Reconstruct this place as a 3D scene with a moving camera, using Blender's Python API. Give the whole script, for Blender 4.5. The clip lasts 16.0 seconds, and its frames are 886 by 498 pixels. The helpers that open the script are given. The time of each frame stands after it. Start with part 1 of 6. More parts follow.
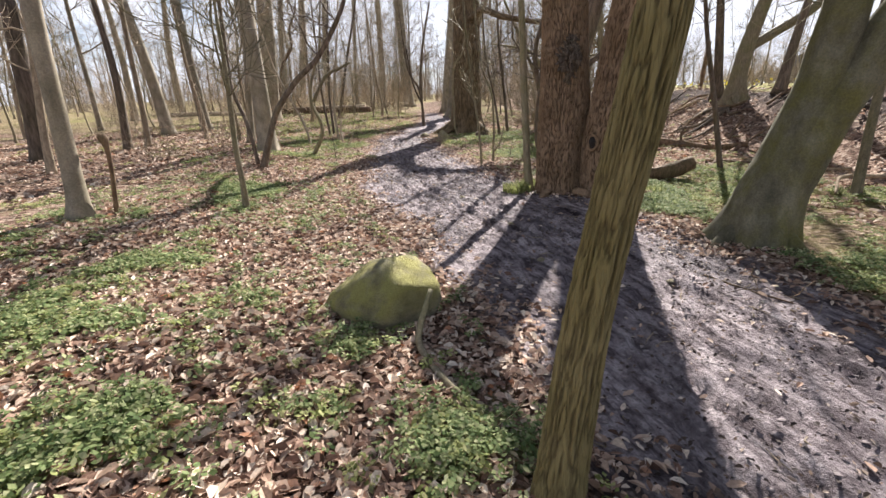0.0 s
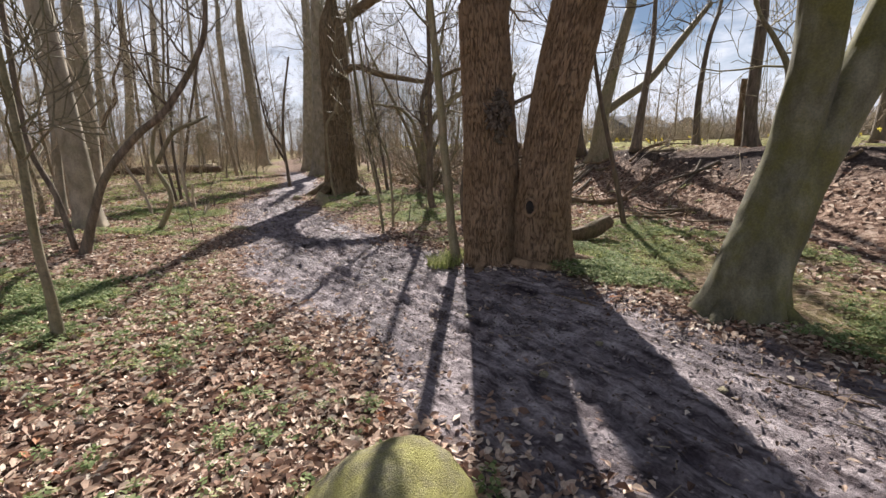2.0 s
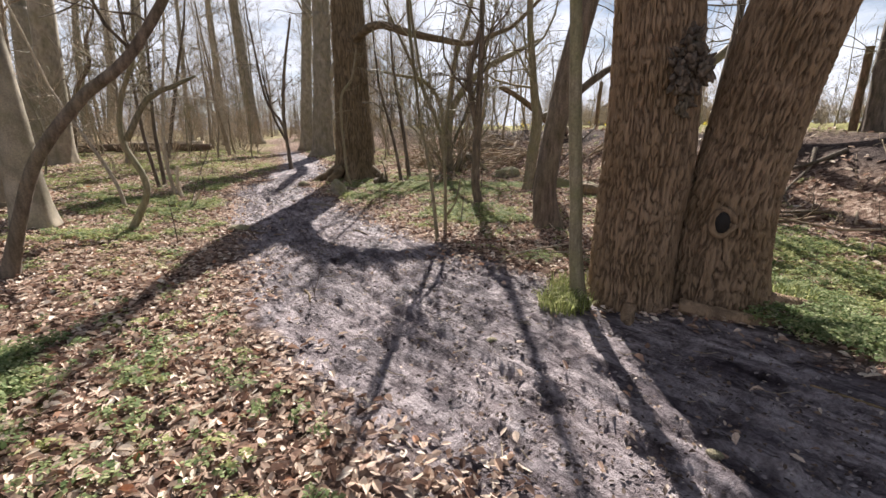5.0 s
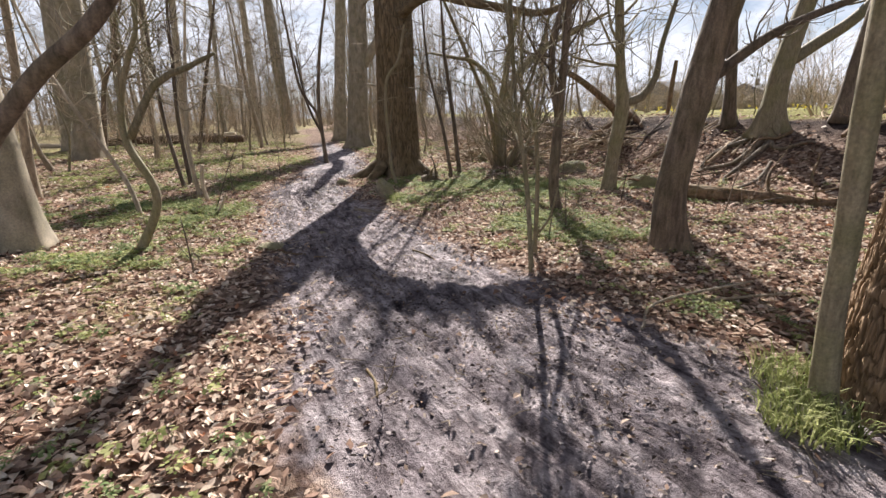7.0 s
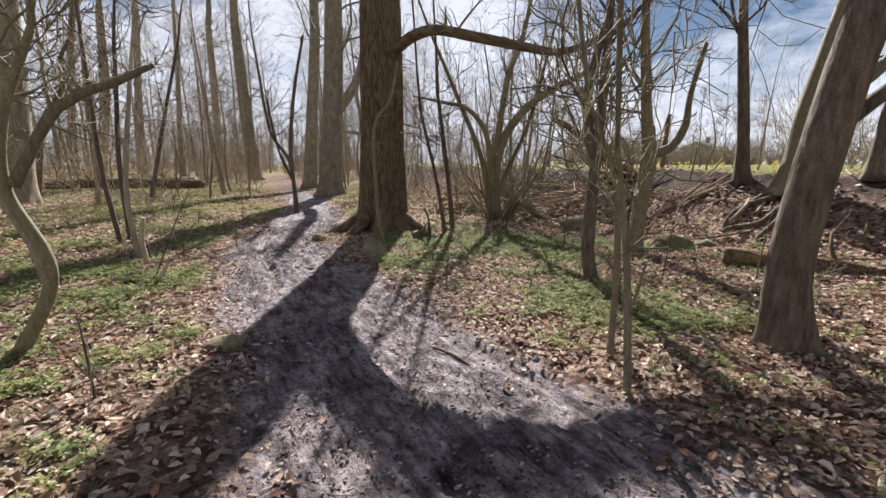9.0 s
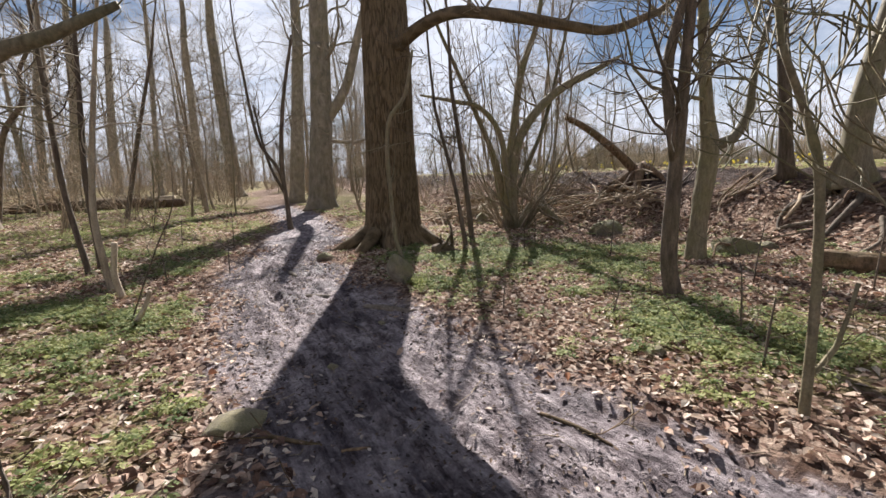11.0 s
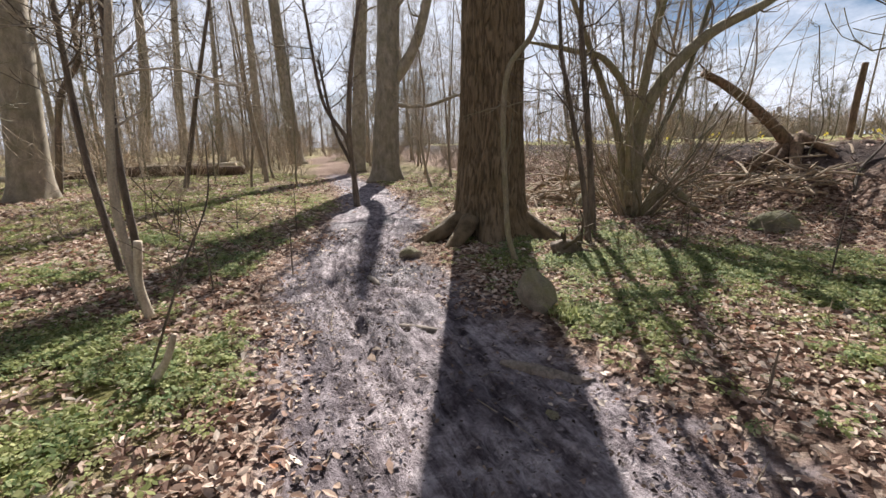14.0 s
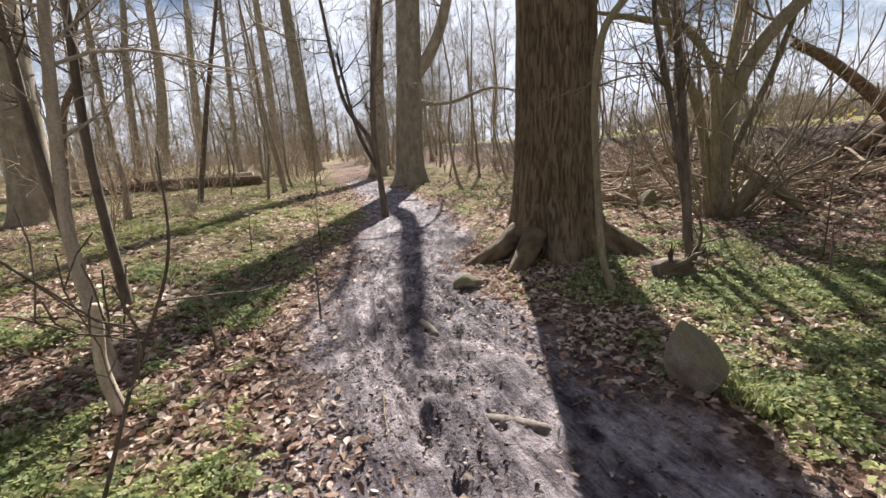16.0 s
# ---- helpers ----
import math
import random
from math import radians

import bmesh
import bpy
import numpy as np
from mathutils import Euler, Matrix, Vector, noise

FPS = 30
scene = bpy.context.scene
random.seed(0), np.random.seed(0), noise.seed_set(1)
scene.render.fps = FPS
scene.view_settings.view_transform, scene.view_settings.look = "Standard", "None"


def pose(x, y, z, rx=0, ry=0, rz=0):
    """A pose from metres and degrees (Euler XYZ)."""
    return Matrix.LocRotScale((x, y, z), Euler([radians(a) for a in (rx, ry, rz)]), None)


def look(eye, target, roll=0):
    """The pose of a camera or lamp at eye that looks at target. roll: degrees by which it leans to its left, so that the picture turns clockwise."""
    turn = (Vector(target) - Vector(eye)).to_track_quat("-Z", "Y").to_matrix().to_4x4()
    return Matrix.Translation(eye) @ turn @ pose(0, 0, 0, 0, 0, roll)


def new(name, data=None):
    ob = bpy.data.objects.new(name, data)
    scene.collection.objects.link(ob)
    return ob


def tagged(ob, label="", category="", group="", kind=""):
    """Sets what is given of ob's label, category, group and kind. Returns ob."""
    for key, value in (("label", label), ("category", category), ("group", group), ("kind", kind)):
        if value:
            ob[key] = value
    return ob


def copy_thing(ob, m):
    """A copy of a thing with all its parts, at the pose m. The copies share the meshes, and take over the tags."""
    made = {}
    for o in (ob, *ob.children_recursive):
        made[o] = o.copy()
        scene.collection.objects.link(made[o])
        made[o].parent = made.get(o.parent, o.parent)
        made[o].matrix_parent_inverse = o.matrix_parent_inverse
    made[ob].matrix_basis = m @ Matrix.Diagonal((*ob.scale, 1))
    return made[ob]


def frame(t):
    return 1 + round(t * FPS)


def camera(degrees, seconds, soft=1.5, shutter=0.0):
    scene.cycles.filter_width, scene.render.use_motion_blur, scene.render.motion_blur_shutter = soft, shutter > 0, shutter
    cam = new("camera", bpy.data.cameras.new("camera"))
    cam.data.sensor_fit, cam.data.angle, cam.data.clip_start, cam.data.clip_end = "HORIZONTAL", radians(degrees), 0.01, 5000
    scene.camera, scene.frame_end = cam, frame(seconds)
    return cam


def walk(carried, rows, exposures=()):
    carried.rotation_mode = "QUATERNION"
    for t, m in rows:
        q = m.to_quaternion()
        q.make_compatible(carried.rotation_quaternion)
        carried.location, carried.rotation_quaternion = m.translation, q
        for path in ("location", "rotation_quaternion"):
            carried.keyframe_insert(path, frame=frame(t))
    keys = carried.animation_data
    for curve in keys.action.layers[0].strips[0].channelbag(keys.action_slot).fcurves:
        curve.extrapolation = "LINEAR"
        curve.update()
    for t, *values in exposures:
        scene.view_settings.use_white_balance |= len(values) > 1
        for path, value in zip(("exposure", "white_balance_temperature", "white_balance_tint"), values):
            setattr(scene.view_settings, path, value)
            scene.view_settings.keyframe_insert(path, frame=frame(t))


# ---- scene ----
cam = camera(89.3, 16.0)
PATH = [
    (0, (2.114, 2.021, 1.48), (1.904, 3.897, 0.819), -1.7),
    (0.5, (1.899, 2.353, 1.482), (1.877, 4.255, 0.865), -0.4),
    (1, (1.706, 2.73, 1.518), (1.881, 4.643, 0.961), 0.4),
    (1.5, (1.475, 3.076, 1.548), (1.812, 4.99, 1.075), -1.6),
    (2, (1.336, 3.424, 1.529), (1.734, 5.332, 1.079), -1.6),
    (2.5, (1.214, 3.814, 1.518), (1.629, 5.72, 1.075), -0.6),
    (3, (1.004, 4.13, 1.535), (1.443, 6.03, 1.091), -1.5),
    (3.5, (0.906, 4.53, 1.492), (1.366, 6.422, 1.033), -1.5),
    (3.7, (0.867, 4.714, 1.493), (1.327, 6.604, 1.03), -1.1),
    (5.8, (0.556, 6.428, 1.487), (0.946, 8.306, 0.92), -1.5),
    (6, (0.504, 6.6, 1.499), (0.869, 8.481, 0.924), -2.7),
    (6.5, (0.445, 7.023, 1.495), (0.769, 8.908, 0.911), -3.0),
    (7, (0.404, 7.482, 1.523), (0.703, 9.374, 0.947), -1.3),
    (7.5, (0.312, 7.93, 1.527), (0.602, 9.826, 0.963), -0.6),
    (8, (0.263, 8.352, 1.513), (0.555, 10.263, 1.004), -0.9),
    (8.5, (0.19, 8.763, 1.529), (0.494, 10.699, 1.129), -0.1),
    (8.7, (0.158, 8.911, 1.519), (0.566, 10.831, 1.135), 1.1),
    (10.8, (-0.335, 10.243, 1.415), (0.215, 12.138, 1.088), -2.0),
    (11, (-0.329, 10.388, 1.392), (0.201, 12.288, 1.061), -2.0),
    (11.5, (-0.345, 10.761, 1.385), (0.142, 12.664, 1.009), -1.7),
    (12, (-0.427, 11.167, 1.401), (0.024, 13.075, 1.008), -1.8),
    (12.5, (-0.435, 11.535, 1.391), (-0.027, 13.448, 0.975), -1.4),
    (13, (-0.478, 11.87, 1.42), (-0.122, 13.791, 0.992), -1.2),
    (13.5, (-0.63, 12.206, 1.447), (-0.315, 14.131, 1.006), -1.0),
    (14, (-0.721, 12.507, 1.456), (-0.418, 14.43, 0.998), -1.3),
    (14.5, (-0.782, 12.86, 1.485), (-0.515, 14.789, 1.03), -2.0),
    (15, (-0.868, 13.189, 1.491), (-0.638, 15.122, 1.034), -2.2),
    (15.5, (-0.995, 13.549, 1.495), (-0.77, 15.482, 1.036), -3.1),
    (16, (-0.982, 13.911, 1.461), (-0.762, 15.846, 1.005), -4.0),
]
walk(cam, [(t, look(eye, target, roll)) for t, eye, target, roll in PATH], [(0.0, 1.73, 6300, 13), (1.5, 1.45, 6300, 13), (3.7, 1.39, 6300, 13), (5.8, 1.66, 6350, 13), (6.6, 1.66, 6350, 13), (8.0, 1.37, 6200, 13), (13.0, 1.44, 6200, 13), (16.0, 1.58, 6200, 13)])

# ---- world, sun ----
SUN_AZ, SUN_EL = radians(14.0), radians(33.5)      # azimuth from +y towards +x
SUN_DIR = Vector((math.sin(SUN_AZ) * math.cos(SUN_EL), math.cos(SUN_AZ) * math.cos(SUN_EL), math.sin(SUN_EL)))
world = bpy.data.worlds.new("sky")
scene.world = world
world.use_nodes = True
wn, wl = world.node_tree.nodes, world.node_tree.links
wn.clear()
w_out = wn.new("ShaderNodeOutputWorld")
w_bg = wn.new("ShaderNodeBackground")
w_sky = wn.new("ShaderNodeTexSky")
w_sky.sky_type, w_sky.sun_disc = "NISHITA", False
w_sky.sun_elevation, w_sky.sun_rotation = SUN_EL, SUN_AZ
w_sky.air_density, w_sky.dust_density, w_sky.ozone_density = 1.0, 0.3, 3.0
# broken spring cloud over the whole sky
w_tc = wn.new("ShaderNodeTexCoord")
w_map = wn.new("ShaderNodeMapping")
w_map.inputs["Scale"].default_value = (1.0, 1.0, 2.6)
w_cl = wn.new("ShaderNodeTexNoise")
w_cl.inputs["Scale"].default_value, w_cl.inputs["Detail"].default_value, w_cl.inputs["Roughness"].default_value = 2.3, 8.0, 0.62
w_rmp = wn.new("ShaderNodeValToRGB")
w_rmp.color_ramp.elements[0].position, w_rmp.color_ramp.elements[1].position = 0.45, 0.61
w_mix = wn.new("ShaderNodeMix")
w_mix.data_type = "RGBA"
w_mix.inputs["B"].default_value = (15.5, 16.1, 17.4, 1)
wl.new(w_tc.outputs["Generated"], w_map.inputs["Vector"])
wl.new(w_map.outputs["Vector"], w_cl.inputs["Vector"])
w_sep = wn.new("ShaderNodeSeparateXYZ")
w_low = wn.new("ShaderNodeMapRange")
w_low.inputs["From Min"].default_value, w_low.inputs["From Max"].default_value = 0.0, 0.5
w_low.inputs["To Min"].default_value, w_low.inputs["To Max"].default_value = 0.16, -0.03
w_add = wn.new("ShaderNodeMath")
wl.new(w_tc.outputs["Generated"], w_sep.inputs["Vector"])
wl.new(w_sep.outputs["Z"], w_low.inputs["Value"])
wl.new(w_cl.outputs["Fac"], w_add.inputs[0])
wl.new(w_low.outputs["Result"], w_add.inputs[1])
wl.new(w_add.outputs["Value"], w_rmp.inputs["Fac"])
wl.new(w_rmp.outputs["Color"], w_mix.inputs["Factor"])
wl.new(w_sky.outputs["Color"], w_mix.inputs["A"])
wl.new(w_mix.outputs["Result"], w_bg.inputs["Color"])
w_bg.inputs["Strength"].default_value = 0.0225
wl.new(w_bg.outputs["Background"], w_out.inputs["Surface"])

sun_data = bpy.data.lights.new("sun", "SUN")
sun_data.energy, sun_data.angle, sun_data.color = 5.0, radians(0.55), (1.0, 0.94, 0.85)
sun = new("sun", sun_data)
sun.matrix_world = look(tuple(SUN_DIR * 60), (0, 0, 0))


# ---- noise on arrays ----
def lattice(ix, iy, iz, seed):
    h = (ix.astype(np.int64) * 374761393 + iy.astype(np.int64) * 668265263 + iz.astype(np.int64) * 1274126177 + seed * 1442695041) & 0xFFFFFFFF
    h = ((h ^ (h >> 13)) * 1103515245) & 0xFFFFFFFF
    h = ((h ^ (h >> 16)) * 2246822519) & 0xFFFFFFFF
    return ((h ^ (h >> 15)) & 0xFFFF) / 32767.5 - 1.0


def vnoise(x, y, z=0.0, seed=0):
    """Smooth value noise in -1..1 on arrays."""
    x, y, z = np.broadcast_arrays(np.asarray(x, float), np.asarray(y, float), np.asarray(z, float))
    fx, fy, fz = np.floor(x), np.floor(y), np.floor(z)
    u, v, w = x - fx, y - fy, z - fz
    u, v, w = u * u * (3 - 2 * u), v * v * (3 - 2 * v), w * w * (3 - 2 * w)
    tot = 0.0
    for i in (0, 1):
        for j in (0, 1):
            for k in (0, 1):
                tot = tot + lattice(fx + i, fy + j, fz + k, seed) * (u if i else 1 - u) * (v if j else 1 - v) * (w if k else 1 - w)
    return tot


def fbm(x, y, z=0.0, octaves=4, seed=0):
    a, s, t = 1.0, 0.0, 0.0
    for o in range(octaves):
        s, t = s + a * vnoise(np.asarray(x) * 2 ** o, np.asarray(y) * 2 ** o, np.asarray(z) * 2 ** o, seed + o), t + a
        a *= 0.5
    return s / t


def ease(a, b, x):
    u = np.clip((np.asarray(x, float) - a) / (b - a), 0, 1)
    return u * u * (3 - 2 * u)


# ---- plan: the path and the lie of the land ----
PATH_Y = (-30, -6, 0, 4, 5.5, 7, 9.4, 11, 12.5, 14, 16, 17.3, 19, 21, 23.5, 28, 37, 47, 60)
PATH_L = (14, 6.0, 3.9, 2.4, 1.75, 1.0, -0.1, -0.55, -0.85, -1.2, -1.65, -1.9, -1.9, -1.7, -1.5, -1.7, -3.3, -4.0, -7)
PATH_R = (17, 8.8, 6.4, 5.1, 4.7, 4.25, 3.0, 2.1, 1.5, 1.05, 0.45, 0.1, -0.1, 0.35, 0.35, -0.1, -1.6, -2.0, -5)


def path_side(x, y):
    """Metres outside the path's edge (negative: on the path), and the signed side."""
    left, right = np.interp(y, PATH_Y, PATH_L), np.interp(y, PATH_Y, PATH_R)
    return np.maximum(left - x, x - right), left, right


def land(x, y):
    """The broad height of the ground."""
    x, y = np.asarray(x, float), np.asarray(y, float)
    out, left, right = path_side(x, y)
    foot = 8.2 - 0.12 * (np.clip(y, -20, 45) - 10)
    z = 1.28 * ease(foot - 0.6, foot + 2.5, x)
    z = z + 0.2 * ease(0.3, 2.6, left - x)
    z = z + 0.10 * fbm(x * 0.35, y * 0.35, 0, 3, 5) * ease(0.2, 2.0, out)
    z = z + 0.12 * fbm(x * 1.1, y * 1.1, 3.0, 3, 9) * ease(foot - 0.5, foot + 0.6, x) * (1 - ease(foot + 2.4, foot + 4, x))
    return z


def lane(x, y):
    """Across and along the path, both in metres."""
    x, y = np.asarray(x, float), np.asarray(y, float)
    left, right = np.interp(y, PATH_Y, PATH_L), np.interp(y, PATH_Y, PATH_R)
    mid = left * 0.55 + right * 0.45
    lean = (np.interp(y + 1.5, PATH_Y, PATH_L) - np.interp(y - 1.5, PATH_Y, PATH_L)) / 3.0
    return (x - mid) / np.sqrt(1 + lean * lean), y * 1.08


def relief(x, y):
    """The full height: land, the trodden path, ruts and clods."""
    out, left, right = path_side(x, y)
    on = 1 - ease(-0.35, 0.15, out + 0.18 * vnoise(np.asarray(x) * 2.2, np.asarray(y) * 2.2, 0, 3))
    z = land(x, y) - 0.035 * on
    u, v = lane(x, y)
    z = z + on * (0.018 * fbm(u * 3.4, v * 1.5, 1.5, 3, 21) + 0.012 * fbm(u * 11, v * 5.5, 0, 2, 31))
    for shift, deep, wide in ((-0.62, 0.030, 0.04), (-0.25, 0.040, 0.05), (0.10, 0.034, 0.035), (0.45, 0.030, 0.05), (0.62, 0.022, 0.03), (0.95, 0.024, 0.045)):
        d = u - shift - 0.12 * vnoise(v * 0.45, shift * 9, 0, 41)
        here = ease(-0.35, 0.25, vnoise(v * 0.6, shift * 7, 0, 43))
        z = z - deep * on * here * (np.exp(-(d / wide) ** 2) - 0.55 * np.exp(-((d - 2 * wide) / wide) ** 2))
    z = z + (1 - on) * 0.02 * fbm(np.asarray(x) * 2.6, np.asarray(y) * 2.6, 0, 2, 51)
    return z


def footprints(x, y):
    """Boot marks trodden into the soft mud, each with a squeezed rim."""
    r2 = np.random.default_rng(71)
    z = np.zeros_like(x)
    xs, ys = x[0], y[:, 0]
    for k in range(620):
        py = r2.uniform(2.2, 20.5)
        lo, hi = np.interp(py, PATH_Y, PATH_L), np.interp(py, PATH_Y, PATH_R)
        px = lo + (hi - lo) * np.clip(r2.normal(0.5, 0.2), 0.08, 0.92)
        turn, deep = r2.normal(0.3, 0.35), r2.uniform(0.008, 0.026)
        i0, i1 = np.searchsorted(ys, (py - 0.28, py + 0.28))
        j0, j1 = np.searchsorted(xs, (px - 0.28, px + 0.28))
        dx, dy = x[i0:i1, j0:j1] - px, y[i0:i1, j0:j1] - py
        a = dx * math.cos(turn) + dy * math.sin(turn)
        c = -dx * math.sin(turn) + dy * math.cos(turn)
        d = np.sqrt((a / 0.055) ** 2 + (c / 0.14) ** 2)
        z[i0:i1, j0:j1] += deep * (0.55 * np.exp(-((d - 1.35) / 0.3) ** 2) - (1 - ease(0.7, 1.15, d)))
    return z


def ground_at(x, y):
    return float(relief(np.array([x]), np.array([y]))[0])


# ---- materials ----
def material(name):
    m = bpy.data.materials.new(name)
    m.use_nodes = True
    return m, m.node_tree.nodes, m.node_tree.links, m.node_tree.nodes["Principled BSDF"]


def ramp(nodes, stops):
    r = nodes.new("ShaderNodeValToRGB")
    els = r.color_ramp.elements
    while len(els) < len(stops):
        els.new(0.5)
    for e, (p, c) in zip(els, stops):
        e.position, e.color = p, (*c, 1)
    return r


def noise_node(nodes, links, vec, scale, detail=4.0, rough=0.6):
    n = nodes.new("ShaderNodeTexNoise")
    n.inputs["Scale"].default_value, n.inputs["Detail"].default_value, n.inputs["Roughness"].default_value = scale, detail, rough
    if vec:
        links.new(vec, n.inputs["Vector"])
    return n


def mixer(nodes, links, fac, a, b, blend="MIX"):
    m = nodes.new("ShaderNodeMix")
    m.data_type, m.blend_type = "RGBA", blend
    for sock, val in (("Factor", fac), ("A", a), ("B", b)):
        if isinstance(val, (int, float)):
            m.inputs[sock].default_value = val
        elif isinstance(val, tuple):
            m.inputs[sock].default_value = (*val, 1)
        else:
            links.new(val, m.inputs[sock])
    return m.outputs["Result"]


def bark(name, dark, light, moss=(0.12, 0.13, 0.04), moss_amount=0.4, scale=14.0, stretch=0.16, depth=0.02, rough=0.9, reach=0.68):
    """Bark with grain drawn out along the trunk, blotches and green algae."""
    m, n, l, b = material(name)
    tc = n.new("ShaderNodeTexCoord")
    mp = n.new("ShaderNodeMapping")
    mp.inputs["Scale"].default_value = (1, 1, stretch)
    l.new(tc.outputs["Object"], mp.inputs["Vector"])
    grain = noise_node(n, l, mp.outputs["Vector"], scale, 6, 0.65)
    blot = noise_node(n, l, tc.outputs["Object"], 2.3, 5, 0.6)
    fine = noise_node(n, l, tc.outputs["Object"], 60, 3, 0.6)
    base = ramp(n, ((0.32, dark), (0.66, light)))
    l.new(grain.outputs["Fac"], base.inputs["Fac"])
    spots = ramp(n, ((0.42, (0, 0, 0)), (reach, (moss_amount,) * 3)))
    l.new(blot.outputs["Fac"], spots.inputs["Fac"])
    col = mixer(n, l, spots.outputs["Color"], base.outputs["Color"], moss)
    tint = ramp(n, ((0.3, (0.72, 0.72, 0.72)), (0.7, (1.15, 1.12, 1.08))))
    l.new(fine.outputs["Fac"], tint.inputs["Fac"])
    col = mixer(n, l, 1.0, col, tint.outputs["Color"], "MULTIPLY")
    info = n.new("ShaderNodeObjectInfo")
    var = ramp(n, ((0.0, (0.75, 0.75, 0.75)), (1.0, (1.2, 1.17, 1.12))))
    l.new(info.outputs["Random"], var.inputs["Fac"])
    col = mixer(n, l, 1.0, col, var.outputs["Color"], "MULTIPLY")
    l.new(col, b.inputs["Base Color"])
    b.inputs["Roughness"].default_value = rough
    b.inputs["Specular IOR Level"].default_value = 0.25
    bump = n.new("ShaderNodeBump")
    bump.inputs["Strength"].default_value, bump.inputs["Distance"].default_value = 0.9, depth
    l.new(grain.outputs["Fac"], bump.inputs["Height"])
    l.new(bump.outputs["Normal"], b.inputs["Normal"])
    return m


def plated(name, dark, light, moss, moss_amount, scale=26.0, stretch=0.25, depth=0.03, warp=0.5):
    """Furrowed bark: long plates parted by dark cracks."""
    m, n, l, b = material(name)
    tc = n.new("ShaderNodeTexCoord")
    mp = n.new("ShaderNodeMapping")
    mp.inputs["Scale"].default_value = (1, 1, stretch)
    l.new(tc.outputs["Object"], mp.inputs["Vector"])
    wob = noise_node(n, l, mp.outputs["Vector"], scale * 0.5, 3, 0.6)
    shift = n.new("ShaderNodeVectorMath")
    shift.operation = "MULTIPLY_ADD"
    l.new(wob.outputs["Color"], shift.inputs[0])
    shift.inputs[1].default_value = (warp / scale * 3,) * 3
    l.new(mp.outputs["Vector"], shift.inputs[2])
    vor = n.new("ShaderNodeTexVoronoi")
    vor.feature = "DISTANCE_TO_EDGE"
    vor.inputs["Scale"].default_value = scale
    l.new(shift.outputs["Vector"], vor.inputs["Vector"])
    crack = ramp(n, ((0.0, (0, 0, 0)), (0.07, (0.5, 0.5, 0.5)), (0.22, (1, 1, 1))))
    l.new(vor.outputs["Distance"], crack.inputs["Fac"])
    grain = noise_node(n, l, mp.outputs["Vector"], scale * 1.6, 6, 0.7)
    blot = noise_node(n, l, tc.outputs["Object"], 2.1, 5, 0.6)
    ridge = n.new("ShaderNodeTexNoise")
    ridge.noise_type = "RIDGED_MULTIFRACTAL"
    ridge.inputs["Scale"].default_value, ridge.inputs["Detail"].default_value = scale * 0.42, 3.0
    l.new(shift.outputs["Vector"], ridge.inputs["Vector"])
    furrow = ramp(n, ((0.25, (1, 1, 1)), (0.95, (0, 0, 0))))
    l.new(ridge.outputs["Fac"], furrow.inputs["Fac"])
    fac = mixer(n, l, 0.5, crack.outputs["Color"], furrow.outputs["Color"])
    fac = mixer(n, l, 0.35, fac, grain.outputs["Fac"])
    plate = n.new("ShaderNodeAttribute")
    plate.attribute_name = "plate"
    fac = mixer(n, l, 0.5, fac, plate.outputs["Fac"])
    base = ramp(n, ((0.15, dark), (0.45, tuple((a + 1.4 * c) / 2.4 for a, c in zip(light, dark))), (0.78, light)))
    l.new(fac, base.inputs["Fac"])
    spots = ramp(n, ((0.40, (0, 0, 0)), (0.66, (moss_amount,) * 3)))
    l.new(blot.outputs["Fac"], spots.inputs["Fac"])
    col = mixer(n, l, spots.outputs["Color"], base.outputs["Color"], mixer(n, l, 1.0, moss, base.outputs["Color"], "SOFT_LIGHT"))
    l.new(col, b.inputs["Base Color"])
    b.inputs["Roughness"].default_value = 0.9
    b.inputs["Specular IOR Level"].default_value = 0.25
    bump = n.new("ShaderNodeBump")
    bump.inputs["Strength"].default_value, bump.inputs["Distance"].default_value = 1.0, depth
    l.new(fac, bump.inputs["Height"])
    l.new(bump.outputs["Normal"], b.inputs["Normal"])
    return m


def leafy(name, stops, rough=0.7, thin=0.0):
    """Leaf stuff: one colour to each leaf."""
    m, n, l, b = material(name)
    geo = n.new("ShaderNodeNewGeometry")
    r = ramp(n, stops)
    l.new(geo.outputs["Random Per Island"], r.inputs["Fac"])
    tc = n.new("ShaderNodeTexCoord")
    fine = noise_node(n, l, tc.outputs["Object"], 55, 3, 0.6)
    tint = ramp(n, ((0.3, (0.7, 0.7, 0.7)), (0.7, (1.15, 1.15, 1.15))))
    l.new(fine.outputs["Fac"], tint.inputs["Fac"])
    col = mixer(n, l, 1.0, r.outputs["Color"], tint.outputs["Color"], "MULTIPLY")
    l.new(col, b.inputs["Base Color"])
    b.inputs["Roughness"].default_value = rough
    b.inputs["Specular IOR Level"].default_value = 0.18
    if thin:
        tr = n.new("ShaderNodeBsdfTranslucent")
        l.new(col, tr.inputs["Color"])
        ms = n.new("ShaderNodeMixShader")
        ms.inputs["Fac"].default_value = thin
        l.new(b.outputs["BSDF"], ms.inputs[1])
        l.new(tr.outputs["BSDF"], ms.inputs[2])
        l.new(ms.outputs["Shader"], n["Material Output"].inputs["Surface"])
    return m


